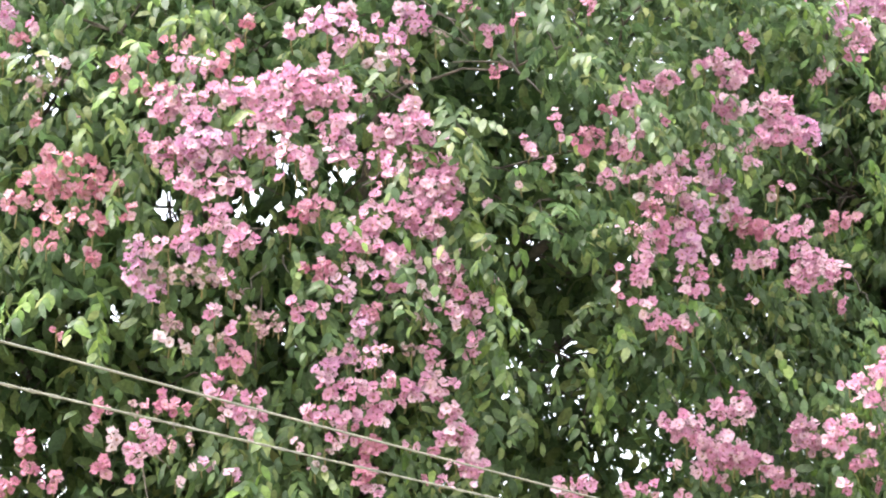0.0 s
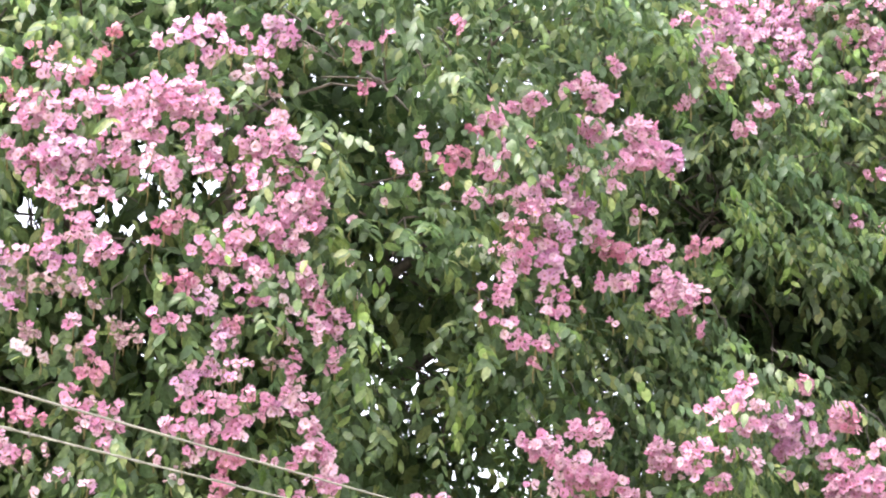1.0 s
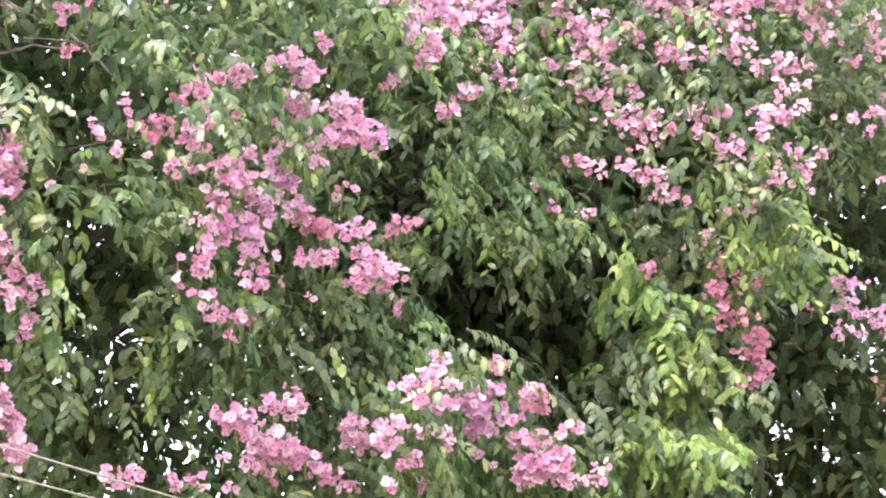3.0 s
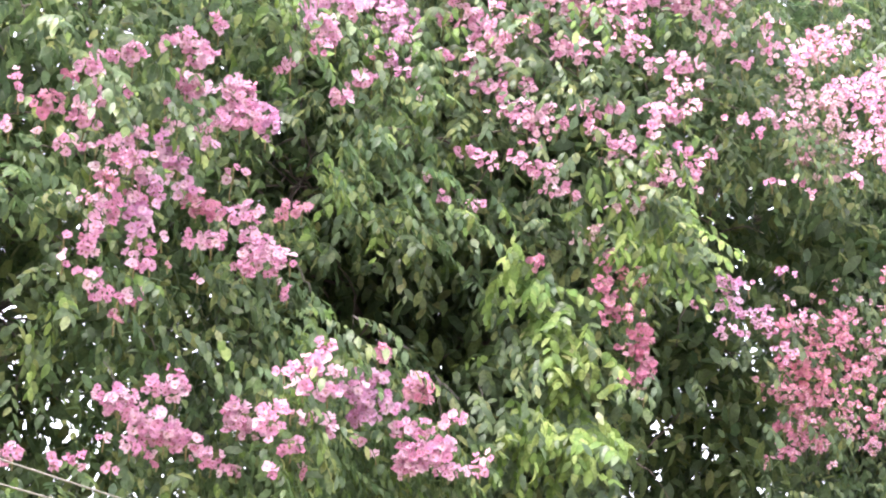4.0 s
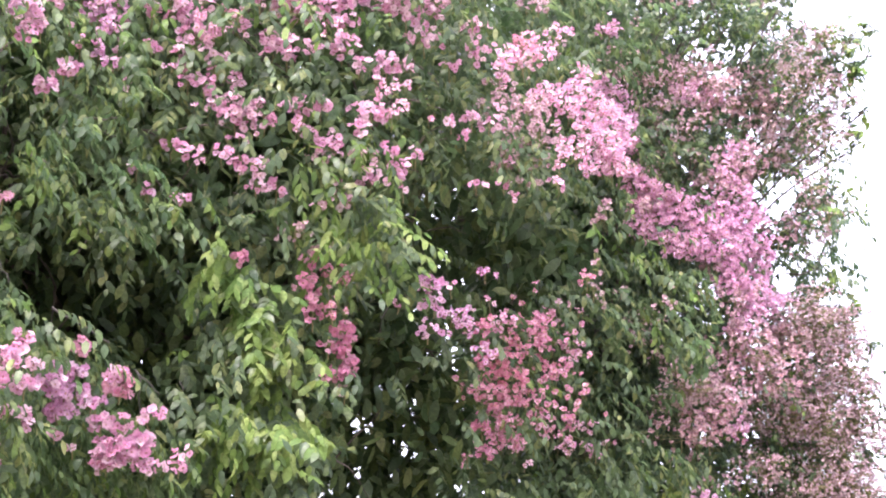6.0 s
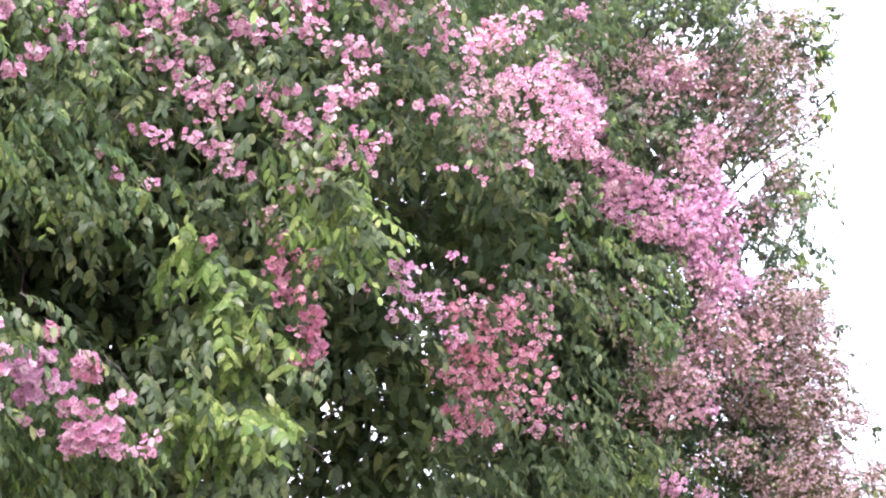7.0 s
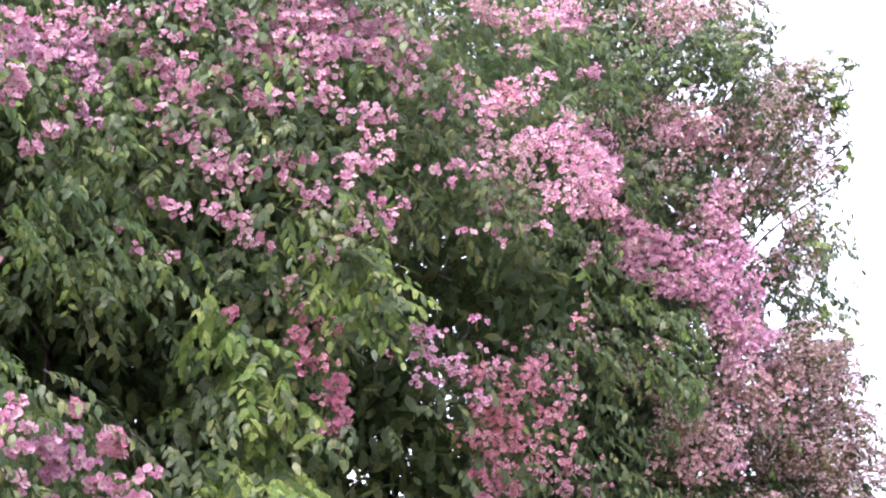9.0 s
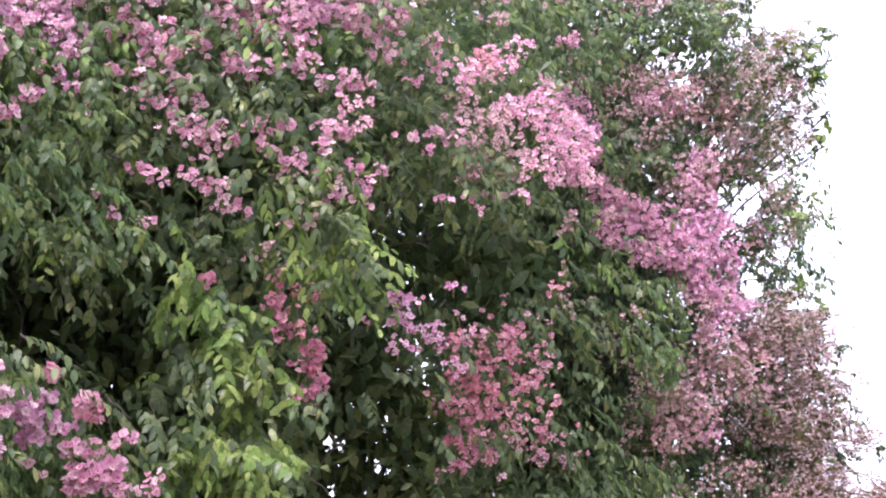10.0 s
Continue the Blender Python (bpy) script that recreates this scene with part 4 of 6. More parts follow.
panicle(near_tree, -0.54, 10.81, 5.6, 0.08, 0.07, 19, "p")
panicle(near_tree, -0.45, 10.83, 5.58, 0.04, 0.03, 3, "p")
panicle(near_tree, -0.57, 10.82, 5.38, 0.09, 0.08, 29, "p")
panicle(near_tree, -0.57, 10.83, 5.26, 0.09, 0.06, 20, "p")
panicle(near_tree, -0.54, 10.84, 5.18, 0.08, 0.05, 11, "p")
panicle(near_tree, -0.18, 10.88, 5.54, 0.05, 0.06, 10, "p")
panicle(near_tree, -0.31, 10.86, 5.4, 0.08, 0.08, 22, "p")
panicle(near_tree, -0.15, 10.89, 5.42, 0.09, 0.08, 29, "p")
panicle(near_tree, -0.17, 10.89, 5.34, 0.12, 0.05, 17, "p")
panicle(near_tree, -0.01, 10.92, 5.37, 0.04, 0.04, 3, "p")
panicle(near_tree, -0.04, 10.93, 5.24, 0.06, 0.05, 7, "p")
panicle(near_tree, -0.35, 10.86, 5.24, 0.05, 0.05, 3, "p")
panicle(near_tree, -0.18, 10.9, 5.23, 0.12, 0.06, 10, "p")
panicle(near_tree, 0.05, 10.95, 5.18, 0.05, 0.06, 9, "p")
panicle(near_tree, -0.07, 10.93, 5.09, 0.12, 0.09, 49, "p")
panicle(near_tree, 0.05, 10.97, 5.04, 0.05, 0.08, 13, "p")
panicle(near_tree, -0.17, 10.93, 4.93, 0.08, 0.11, 35, "p")
panicle(near_tree, -0.03, 10.96, 4.94, 0.09, 0.11, 42, "p")
panicle(near_tree, -0.38, 10.9, 4.89, 0.09, 0.08, 26, "p")
panicle(near_tree, -0.54, 10.89, 4.79, 0.08, 0.08, 20, "p")
panicle(near_tree, -0.41, 10.91, 4.76, 0.09, 0.06, 18, "p")
panicle(near_tree, -0.26, 10.91, 4.94, 0.06, 0.05, 5, "p")
panicle(near_tree, -0.37, 10.89, 5.01, 0.04, 0.04, 3, "p")
panicle(near_tree, -0.77, 10.84, 4.91, 0.06, 0.06, 13, "d")
panicle(near_tree, -0.67, 10.85, 4.94, 0.06, 0.06, 12, "d")
panicle(near_tree, -0.83, 10.86, 4.8, 0.04, 0.04, 3, "d")
panicle(near_tree, 0.24, 11.03, 4.99, 0.03, 0.03, 2, "p")
panicle(near_tree, 0.25, 11.06, 4.81, 0.03, 0.04, 3, "p")
panicle(near_tree, 0.27, 10.99, 6.02, 0.05, 0.06, 13, "p")
panicle(near_tree, 0.18, 10.96, 6.02, 0.03, 0.03, 2, "p")
panicle(near_tree, 0.31, 10.99, 5.8, 0.04, 0.04, 4, "d")
panicle(near_tree, 0.13, 10.96, 6.17, 0.05, 0.05, 6, "p")
panicle(near_tree, 0.42, 11.03, 6.12, 0.03, 0.03, 3, "p")
panicle(near_tree, 0.84, 11.19, 6.27, 0.04, 0.04, 4, "p")
panicle(near_tree, 0.46, 11.05, 5.41, 0.03, 0.04, 3, "p")
panicle(near_tree, 0.49, 11.07, 5.34, 0.04, 0.04, 6, "p")
panicle(near_tree, 0.64, 11.1, 5.53, 0.04, 0.06, 7, "p")
panicle(near_tree, 0.66, 11.11, 5.44, 0.03, 0.03, 2, "p")
panicle(near_tree, 0.62, 11.12, 5.28, 0.05, 0.04, 4, "p")
panicle(near_tree, 0.82, 11.18, 5.44, 0.08, 0.08, 29, "d")
panicle(near_tree, 0.77, 11.17, 5.3, 0.03, 0.03, 2, "p")
panicle(near_tree, 0.44, 11.07, 5.17, 0.03, 0.03, 2, "p")
panicle(near_tree, 1.06, 11.26, 5.75, 0.07, 0.09, 19, "p")
panicle(near_tree, 0.94, 11.22, 5.64, 0.04, 0.05, 5, "d")
panicle(near_tree, 1.2, 11.33, 5.84, 0.06, 0.05, 9, "p")
panicle(near_tree, 1.3, 11.38, 5.87, 0.07, 0.07, 20, "p")
panicle(near_tree, 1.28, 11.37, 5.65, 0.04, 0.03, 3, "p")
panicle(near_tree, 1, 11.25, 5.48, 0.06, 0.05, 9, "p")
panicle(near_tree, 1.03, 11.27, 5.4, 0.08, 0.06, 16, "p")
panicle(near_tree, 1.1, 11.29, 5.57, 0.05, 0.07, 9, "p")
panicle(near_tree, 0.95, 11.24, 5.24, 0.06, 0.06, 12, "p")
panicle(near_tree, 1.06, 11.29, 5.26, 0.03, 0.03, 3, "p")
panicle(near_tree, 1.12, 11.32, 5.28, 0.04, 0.03, 3, "p")
panicle(near_tree, 1.25, 11.38, 5.3, 0.07, 0.09, 23, "p")
panicle(near_tree, 1.21, 11.38, 5.1, 0.06, 0.05, 12, "d")
panicle(near_tree, 1.1, 11.32, 5.15, 0.04, 0.03, 3, "w")
panicle(near_tree, 1.36, 11.43, 5.39, 0.07, 0.06, 13, "p")
panicle(near_tree, 1.35, 11.44, 5.24, 0.07, 0.07, 12, "l")
panicle(near_tree, 1.42, 11.48, 5.2, 0.04, 0.04, 4, "p")
panicle(near_tree, 1.59, 11.54, 5.51, 0.05, 0.04, 6, "p")
panicle(near_tree, 1.6, 11.57, 5.33, 0.08, 0.07, 22, "l")
panicle(near_tree, 1.51, 11.51, 5.4, 0.04, 0.05, 5, "l")
panicle(near_tree, 1.63, 11.56, 6.07, 0.07, 0.07, 20, "p")
panicle(near_tree, 1.53, 11.51, 6.01, 0.06, 0.04, 8, "p")
panicle(near_tree, 1.73, 11.63, 5.99, 0.09, 0.09, 30, "p")
panicle(near_tree, 1.62, 11.55, 5.83, 0.05, 0.04, 6, "p")
panicle(near_tree, 1.69, 11.6, 5.78, 0.09, 0.08, 33, "p")
panicle(near_tree, 1.84, 11.71, 6.25, 0.04, 0.06, 9, "p")
panicle(near_tree, 1.52, 11.5, 5.67, 0.03, 0.03, 2, "p")
panicle(near_tree, 1.76, 11.64, 5.67, 0.03, 0.03, 2, "p")
panicle(near_tree, 1.95, 11.77, 5.86, 0.09, 0.09, 29, "p")
panicle(near_tree, 2.05, 11.84, 5.88, 0.06, 0.09, 20, "p")
panicle(near_tree, 1.87, 11.71, 5.64, 0.05, 0.05, 7, "p")
panicle(near_tree, 2.02, 11.82, 5.72, 0.12, 0.1, 55, "p")
panicle(near_tree, 2.2, 11.95, 5.74, 0.08, 0.1, 35, "l")
panicle(near_tree, 1.79, 11.67, 5.56, 0.05, 0.03, 4, "p")
panicle(near_tree, 1.82, 11.69, 5.48, 0.06, 0.04, 6, "p")
panicle(near_tree, 1.99, 11.82, 5.38, 0.03, 0.03, 3, "p")
panicle(near_tree, 2.1, 11.9, 5.4, 0.03, 0.03, 2, "p")
panicle(near_tree, 1.98, 11.82, 5.29, 0.03, 0.05, 3, "w")
panicle(near_tree, 2.37, 12.11, 6.21, 0.08, 0.07, 15, "p")
panicle(near_tree, 1.38, 11.47, 5.08, 0.07, 0.07, 14, "p")
panicle(near_tree, 1.47, 11.52, 5.11, 0.07, 0.07, 15, "l")
panicle(near_tree, 1.4, 11.5, 4.97, 0.1, 0.08, 26, "l")
panicle(near_tree, 1.16, 11.38, 4.93, 0.05, 0.06, 10, "p")
panicle(near_tree, 1.25, 11.42, 4.95, 0.06, 0.08, 17, "p")
panicle(near_tree, 1.67, 11.63, 5.16, 0.07, 0.05, 9, "l")
panicle(near_tree, 1.63, 11.6, 5.24, 0.07, 0.07, 12, "l")
panicle(near_tree, 1.76, 11.69, 5.11, 0.08, 0.06, 19, "d")
panicle(near_tree, 1.85, 11.76, 5.08, 0.1, 0.05, 18, "d")
panicle(near_tree, 1.98, 11.85, 5.09, 0.07, 0.03, 7, "p")
panicle(near_tree, 2.11, 11.94, 5.15, 0.08, 0.07, 18, "p")
panicle(near_tree, 1.14, 11.4, 4.8, 0.05, 0.08, 13, "p")
panicle(near_tree, 1.12, 11.41, 4.71, 0.06, 0.05, 10, "p")
panicle(near_tree, 0.98, 11.33, 4.72, 0.03, 0.03, 2, "p")
panicle(near_tree, 0.98, 11.36, 4.61, 0.04, 0.04, 4, "p")
panicle(near_tree, 1.14, 11.45, 4.54, 0.05, 0.05, 7, "p")
panicle(near_tree, 1.4, 11.51, 4.87, 0.08, 0.07, 16, "l")
panicle(near_tree, 1.56, 11.61, 4.85, 0.04, 0.03, 3, "p")
panicle(near_tree, 1.47, 11.57, 4.77, 0.06, 0.04, 9, "p")
panicle(near_tree, 1.4, 11.55, 4.68, 0.07, 0.06, 12, "p")
panicle(near_tree, 1.61, 11.66, 4.74, 0.03, 0.03, 2, "d")
panicle(near_tree, 1.5, 11.61, 4.69, 0.05, 0.03, 4, "p")
panicle(near_tree, 1.21, 11.5, 4.47, 0.06, 0.06, 14, "p")
panicle(near_tree, 1.33, 11.57, 4.47, 0.06, 0.04, 10, "p")
panicle(near_tree, 1.43, 11.62, 4.5, 0.06, 0.04, 10, "p")
panicle(near_tree, 1.31, 11.59, 4.34, 0.04, 0.04, 6, "d")
panicle(near_tree, 1.81, 11.81, 4.68, 0.03, 0.03, 3, "p")
panicle(near_tree, 1.88, 11.81, 4.92, 0.08, 0.06, 19, "p")
panicle(near_tree, 1.74, 11.71, 4.89, 0.05, 0.05, 6, "p")
panicle(near_tree, 2.17, 12.02, 4.94, 0.1, 0.12, 52, "p")
panicle(near_tree, 2.31, 12.14, 4.94, 0.09, 0.07, 21, "p")
panicle(near_tree, 2.11, 12, 4.82, 0.05, 0.04, 5, "p")
panicle(near_tree, 1.73, 11.91, 4.16, 0.04, 0.04, 4, "p")
panicle(near_tree, 1.59, 11.86, 4.03, 0.06, 0.06, 13, "p")
panicle(near_tree, 1.74, 11.96, 4.05, 0.07, 0.08, 26, "p")
panicle(near_tree, 1.38, 11.77, 3.93, 0.11, 0.07, 35, "p")
panicle(near_tree, 1.4, 11.81, 3.86, 0.1, 0.07, 24, "p")
panicle(near_tree, 1.59, 11.95, 3.84, 0.13, 0.1, 55, "p")
panicle(near_tree, 1.7, 12.05, 3.79, 0.12, 0.08, 39, "p")
panicle(near_tree, 1.85, 12.17, 3.78, 0.1, 0.08, 30, "p")
panicle(near_tree, 2.03, 12.36, 3.71, 0.09, 0.07, 20, "p")
panicle(near_tree, 1.49, 11.95, 3.69, 0.07, 0.05, 10, "p")
panicle(near_tree, 1.32, 11.83, 3.7, 0.03, 0.04, 3, "p")
panicle(near_tree, 1.67, 12.1, 3.65, 0.05, 0.04, 5, "p")
panicle(near_tree, 2.18, 12.35, 3.98, 0.1, 0.1, 42, "p")
panicle(near_tree, 2.32, 12.52, 3.94, 0.09, 0.07, 20, "p")
panicle(near_tree, 2.23, 12.57, 3.69, 0.05, 0.04, 4, "p")
panicle(near_tree, 1.05, 11.76, 3.54, 0.05, 0.03, 4, "p")
panicle(near_tree, 1.18, 11.82, 3.57, 0.06, 0.04, 6, "p")
panicle(near_tree, 1.39, 11.95, 3.55, 0.05, 0.03, 4, "p")
panicle(near_tree, 0.81, 11.64, 3.54, 0.05, 0.05, 9, "p")
panicle(near_tree, 0.68, 11.58, 3.54, 0.08, 0.05, 14, "p")
panicle(near_tree, -1.94, 10.87, 4.67, 0.12, 0.04, 8, "c")
panicle(near_tree, -1.68, 10.87, 4.59, 0.06, 0.09, 16, "l")
panicle(near_tree, -1.57, 10.89, 4.47, 0.05, 0.06, 9, "l")
panicle(near_tree, -1.48, 10.86, 4.59, 0.15, 0.09, 38, "f")
panicle(near_tree, -1.3, 10.86, 4.59, 0.12, 0.09, 31, "f")
panicle(near_tree, -1.33, 10.85, 4.68, 0.12, 0.05, 13, "l")
panicle(near_tree, -1.5, 10.92, 4.35, 0.03, 0.02, 2, "p")
panicle(near_tree, -1.34, 10.93, 4.29, 0.02, 0.04, 2, "w")
panicle(near_tree, -1.23, 10.91, 4.37, 0.06, 0.04, 6, "p")
panicle(near_tree, -1.17, 10.87, 4.56, 0.04, 0.05, 5, "p")
panicle(near_tree, -1.13, 10.89, 4.47, 0.04, 0.04, 5, "f")
panicle(near_tree, -1.05, 10.92, 4.37, 0.06, 0.05, 8, "f")
panicle(near_tree, -1.22, 10.95, 4.23, 0.09, 0.06, 15, "f")
panicle(near_tree, -1.14, 10.94, 4.26, 0.04, 0.06, 6, "p")
panicle(near_tree, -1.11, 10.98, 4.12, 0.07, 0.07, 17, "d")
panicle(near_tree, -1.48, 10.95, 4.22, 0.07, 0.04, 7, "w")
panicle(near_tree, -1.4, 10.96, 4.17, 0.04, 0.03, 3, "w")
panicle(near_tree, -2.09, 10.97, 4.27, 0.04, 0.03, 3, "c")
panicle(near_tree, -1.84, 11.06, 3.87, 0.04, 0.04, 5, "d")
panicle(near_tree, -1.89, 11.09, 3.8, 0.04, 0.03, 3, "p")
panicle(near_tree, -1.54, 11.04, 3.9, 0.06, 0.04, 8, "d")
panicle(near_tree, -1.45, 11.05, 3.87, 0.08, 0.04, 9, "d")
panicle(near_tree, -1.25, 11.01, 4, 0.05, 0.06, 8, "p")
panicle(near_tree, -1.19, 11.03, 3.94, 0.07, 0.04, 9, "p")
panicle(near_tree, -1.02, 11.04, 3.93, 0.05, 0.04, 6, "p")
panicle(near_tree, -1.16, 11.06, 3.85, 0.06, 0.04, 8, "p")
panicle(near_tree, -1.05, 11.07, 3.84, 0.09, 0.04, 14, "p")
panicle(near_tree, -1.05, 11.1, 3.75, 0.04, 0.05, 5, "p")
panicle(near_tree, -1.78, 11.11, 3.72, 0.05, 0.04, 5, "w")
panicle(near_tree, -1.63, 11.09, 3.77, 0.06, 0.04, 8, "p")
panicle(near_tree, -1.55, 11.11, 3.69, 0.08, 0.04, 12, "p")
panicle(near_tree, -1.66, 11.13, 3.64, 0.08, 0.04, 12, "p")
panicle(near_tree, -1.85, 11.17, 3.58, 0.04, 0.06, 8, "d")
panicle(near_tree, -2.27, 11.17, 3.69, 0.05, 0.09, 15, "d")
panicle(near_tree, -2.25, 11.21, 3.57, 0.04, 0.04, 4, "d")
panicle(near_tree, -2.38, 11.27, 3.48, 0.06, 0.06, 12, "d")
panicle(near_tree, -2.11, 11.22, 3.51, 0.06, 0.05, 8, "d")
panicle(near_tree, -1.3, 11.15, 3.58, 0.06, 0.03, 6, "l")
panicle(near_tree, -1.68, 11.19, 3.5, 0.03, 0.02, 2, "p")
panicle(near_tree, -1.45, 11.19, 3.49, 0.03, 0.02, 2, "p")
panicle(near_tree, -1.14, 11.17, 3.55, 0.04, 0.04, 4, "l")
panicle(near_tree, -0.78, 10.94, 4.4, 0.06, 0.06, 11, "p")
panicle(near_tree, -0.66, 10.95, 4.41, 0.05, 0.04, 4, "p")
panicle(near_tree, -0.67, 10.91, 4.6, 0.08, 0.06, 19, "d")
panicle(near_tree, -0.55, 10.93, 4.56, 0.04, 0.03, 3, "l")
panicle(near_tree, -0.55, 10.95, 4.49, 0.05, 0.05, 8, "l")
panicle(near_tree, -0.44, 10.93, 4.66, 0.08, 0.08, 12, "p")
panicle(near_tree, -0.26, 10.95, 4.7, 0.09, 0.07, 25, "p")
panicle(near_tree, -0.29, 10.97, 4.56, 0.12, 0.05, 10, "p")
panicle(near_tree, -0.14, 10.99, 4.63, 0.04, 0.04, 3, "p")
panicle(near_tree, -0.4, 10.99, 4.4, 0.06, 0.05, 11, "d")
panicle(near_tree, -0.44, 11, 4.33, 0.06, 0.07, 16, "l")
panicle(near_tree, -0.58, 11.01, 4.19, 0.04, 0.03, 3, "p")
panicle(near_tree, -0.01, 11.01, 4.7, 0.08, 0.06, 15, "p")
panicle(near_tree, 0.05, 11.04, 4.61, 0.08, 0.08, 21, "p")
panicle(near_tree, 0.1, 11.07, 4.53, 0.06, 0.06, 12, "p")
panicle(near_tree, -0.11, 11.02, 4.52, 0.09, 0.04, 10, "w")
panicle(near_tree, 0.07, 11.08, 4.43, 0.08, 0.06, 14, "p")
panicle(near_tree, -0.12, 11.04, 4.4, 0.04, 0.04, 4, "w")
panicle(near_tree, -0.06, 11.08, 4.33, 0.04, 0.04, 3, "p")
panicle(near_tree, 0.17, 11.11, 4.45, 0.05, 0.06, 9, "p")
panicle(near_tree, 0.25, 11.12, 4.47, 0.04, 0.04, 3, "p")
panicle(near_tree, 0.08, 11.1, 4.35, 0.03, 0.03, 2, "p")
panicle(near_tree, 0.17, 11.15, 4.27, 0.06, 0.08, 11, "p")
panicle(near_tree, -0.17, 11.08, 4.22, 0.08, 0.06, 13, "f")
panicle(near_tree, -0.06, 11.11, 4.21, 0.06, 0.08, 12, "p")
panicle(near_tree, 0.27, 11.1, 4.61, 0.03, 0.03, 2, "p")
panicle(near_tree, -0.62, 11.04, 4.08, 0.06, 0.08, 17, "l")
panicle(near_tree, -0.62, 11.07, 3.98, 0.05, 0.06, 8, "p")
panicle(near_tree, -0.5, 11.08, 3.98, 0.08, 0.06, 14, "p")
panicle(near_tree, -0.38, 11.1, 3.99, 0.06, 0.04, 8, "p")
panicle(near_tree, -0.37, 11.06, 4.14, 0.04, 0.06, 7, "f")
panicle(near_tree, -0.29, 11.1, 4.05, 0.04, 0.05, 6, "p")
panicle(near_tree, -0.21, 11.13, 4.01, 0.04, 0.04, 5, "p")
panicle(near_tree, -0.07, 11.15, 4.06, 0.06, 0.06, 12, "p")
panicle(near_tree, 0, 11.18, 4.01, 0.07, 0.06, 12, "p")
panicle(near_tree, -0.12, 11.16, 3.98, 0.08, 0.05, 9, "l")
panicle(near_tree, -0.21, 11.15, 3.95, 0.08, 0.04, 8, "p")
panicle(near_tree, -0.72, 11.09, 3.86, 0.05, 0.04, 6, "p")
panicle(near_tree, -0.64, 11.11, 3.85, 0.06, 0.04, 9, "p")
panicle(near_tree, -0.53, 11.13, 3.84, 0.08, 0.06, 16, "p")
panicle(near_tree, -0.38, 11.15, 3.84, 0.09, 0.05, 15, "p")
panicle(near_tree, -0.32, 11.15, 3.89, 0.04, 0.04, 6, "p")
panicle(near_tree, -0.58, 11.16, 3.73, 0.06, 0.04, 7, "p")
panicle(near_tree, 0.03, 11.22, 3.9, 0.06, 0.06, 12, "p")
panicle(near_tree, 0.08, 11.28, 3.79, 0.07, 0.08, 22, "p")
panicle(near_tree, -0.04, 11.27, 3.72, 0.04, 0.04, 6, "p")
panicle(near_tree, 0.13, 11.32, 3.72, 0.06, 0.08, 19, "p")
panicle(near_tree, 0.16, 11.37, 3.6, 0.06, 0.08, 20, "p")
panicle(near_tree, 0.07, 11.33, 3.63, 0.04, 0.03, 3, "p")
panicle(near_tree, -0.4, 11.2, 3.7, 0.08, 0.06, 19, "d")
panicle(near_tree, -0.43, 11.25, 3.56, 0.06, 0.07, 17, "d")
panicle(near_tree, -0.18, 11.24, 3.72, 0.04, 0.02, 3, "p")
panicle(near_tree, -0.38, 11.3, 3.46, 0.06, 0.04, 9, "p")
panicle(near_tree, -0.01, 11.35, 3.53, 0.08, 0.03, 7, "p")
panicle(near_tree, -0.69, 11.2, 3.57, 0.06, 0.04, 6, "f")
panicle(near_tree, -0.64, 11.18, 3.66, 0.05, 0.03, 4, "f")
panicle(near_tree, -0.79, 11.15, 3.69, 0.04, 0.04, 3, "p")
panicle(near_tree, 2.5, 12.3, 6.65, 0.07, 0.11, 36, "l")
panicle(near_tree, 2.65, 12.45, 6.6, 0.09, 0.09, 36, "p")
panicle(near_tree, 2.62, 12.39, 6.44, 0.07, 0.06, 13, "p")
panicle(near_tree, 2.75, 12.56, 6.58, 0.04, 0.04, 5, "p")
panicle(near_tree, 2.71, 12.58, 6.88, 0.15, 0.09, 56, "l")
panicle(near_tree, 2.94, 12.9, 6.96, 0.1, 0.08, 22, "p")
panicle(near_tree, 3.05, 13.04, 6.84, 0.03, 0.03, 2, "p")
panicle(near_tree, 3.19, 13.28, 6.8, 0.06, 0.05, 6, "p")
panicle(near_tree, 2.97, 12.8, 6.4, 0.09, 0.04, 12, "p")
panicle(near_tree, 3.13, 13.09, 6.55, 0.05, 0.05, 5, "p")
panicle(near_tree, 2.8, 12.56, 6.18, 0.07, 0.05, 13, "p")
panicle(near_tree, 2.41, 12.24, 6.79, 0.09, 0.05, 15, "p")
panicle(near_tree, 2.59, 11.76, 4.33, 0.05, 0.05, 10, "p")
panicle(near_tree, 2.54, 11.73, 4.21, 0.06, 0.07, 18, "p")
panicle(near_tree, 2.43, 11.59, 4.18, 0.07, 0.05, 13, "p")
panicle(near_tree, 2.28, 11.45, 4.09, 0.05, 0.03, 6, "p")
panicle(near_tree, 2.7, 11.98, 4.23, 0.04, 0.03, 5, "p")
panicle(near_tree, 2.43, 11.65, 4.05, 0.07, 0.05, 13, "p")
panicle(near_tree, 2.65, 11.97, 4.1, 0.08, 0.06, 22, "p")
panicle(near_tree, 3.09, 12.74, 4.37, 0.11, 0.04, 26, "l")
panicle(near_tree, 2.91, 12.41, 4.22, 0.08, 0.06, 24, "l")
panicle(near_tree, 3.09, 12.78, 4.23, 0.11, 0.07, 44, "l")
panicle(near_tree, 3.25, 12.74, 4.2, 0.08, 0.05, 24, "l")
panicle(near_tree, 3.06, 12.82, 4.13, 0.09, 0.05, 24, "l")
panicle(near_tree, 3.13, 12.68, 4.53, 0.05, 0.05, 11, "d")
panicle(near_tree, 3.37, 12.66, 4.36, 0.07, 0.05, 18, "p")
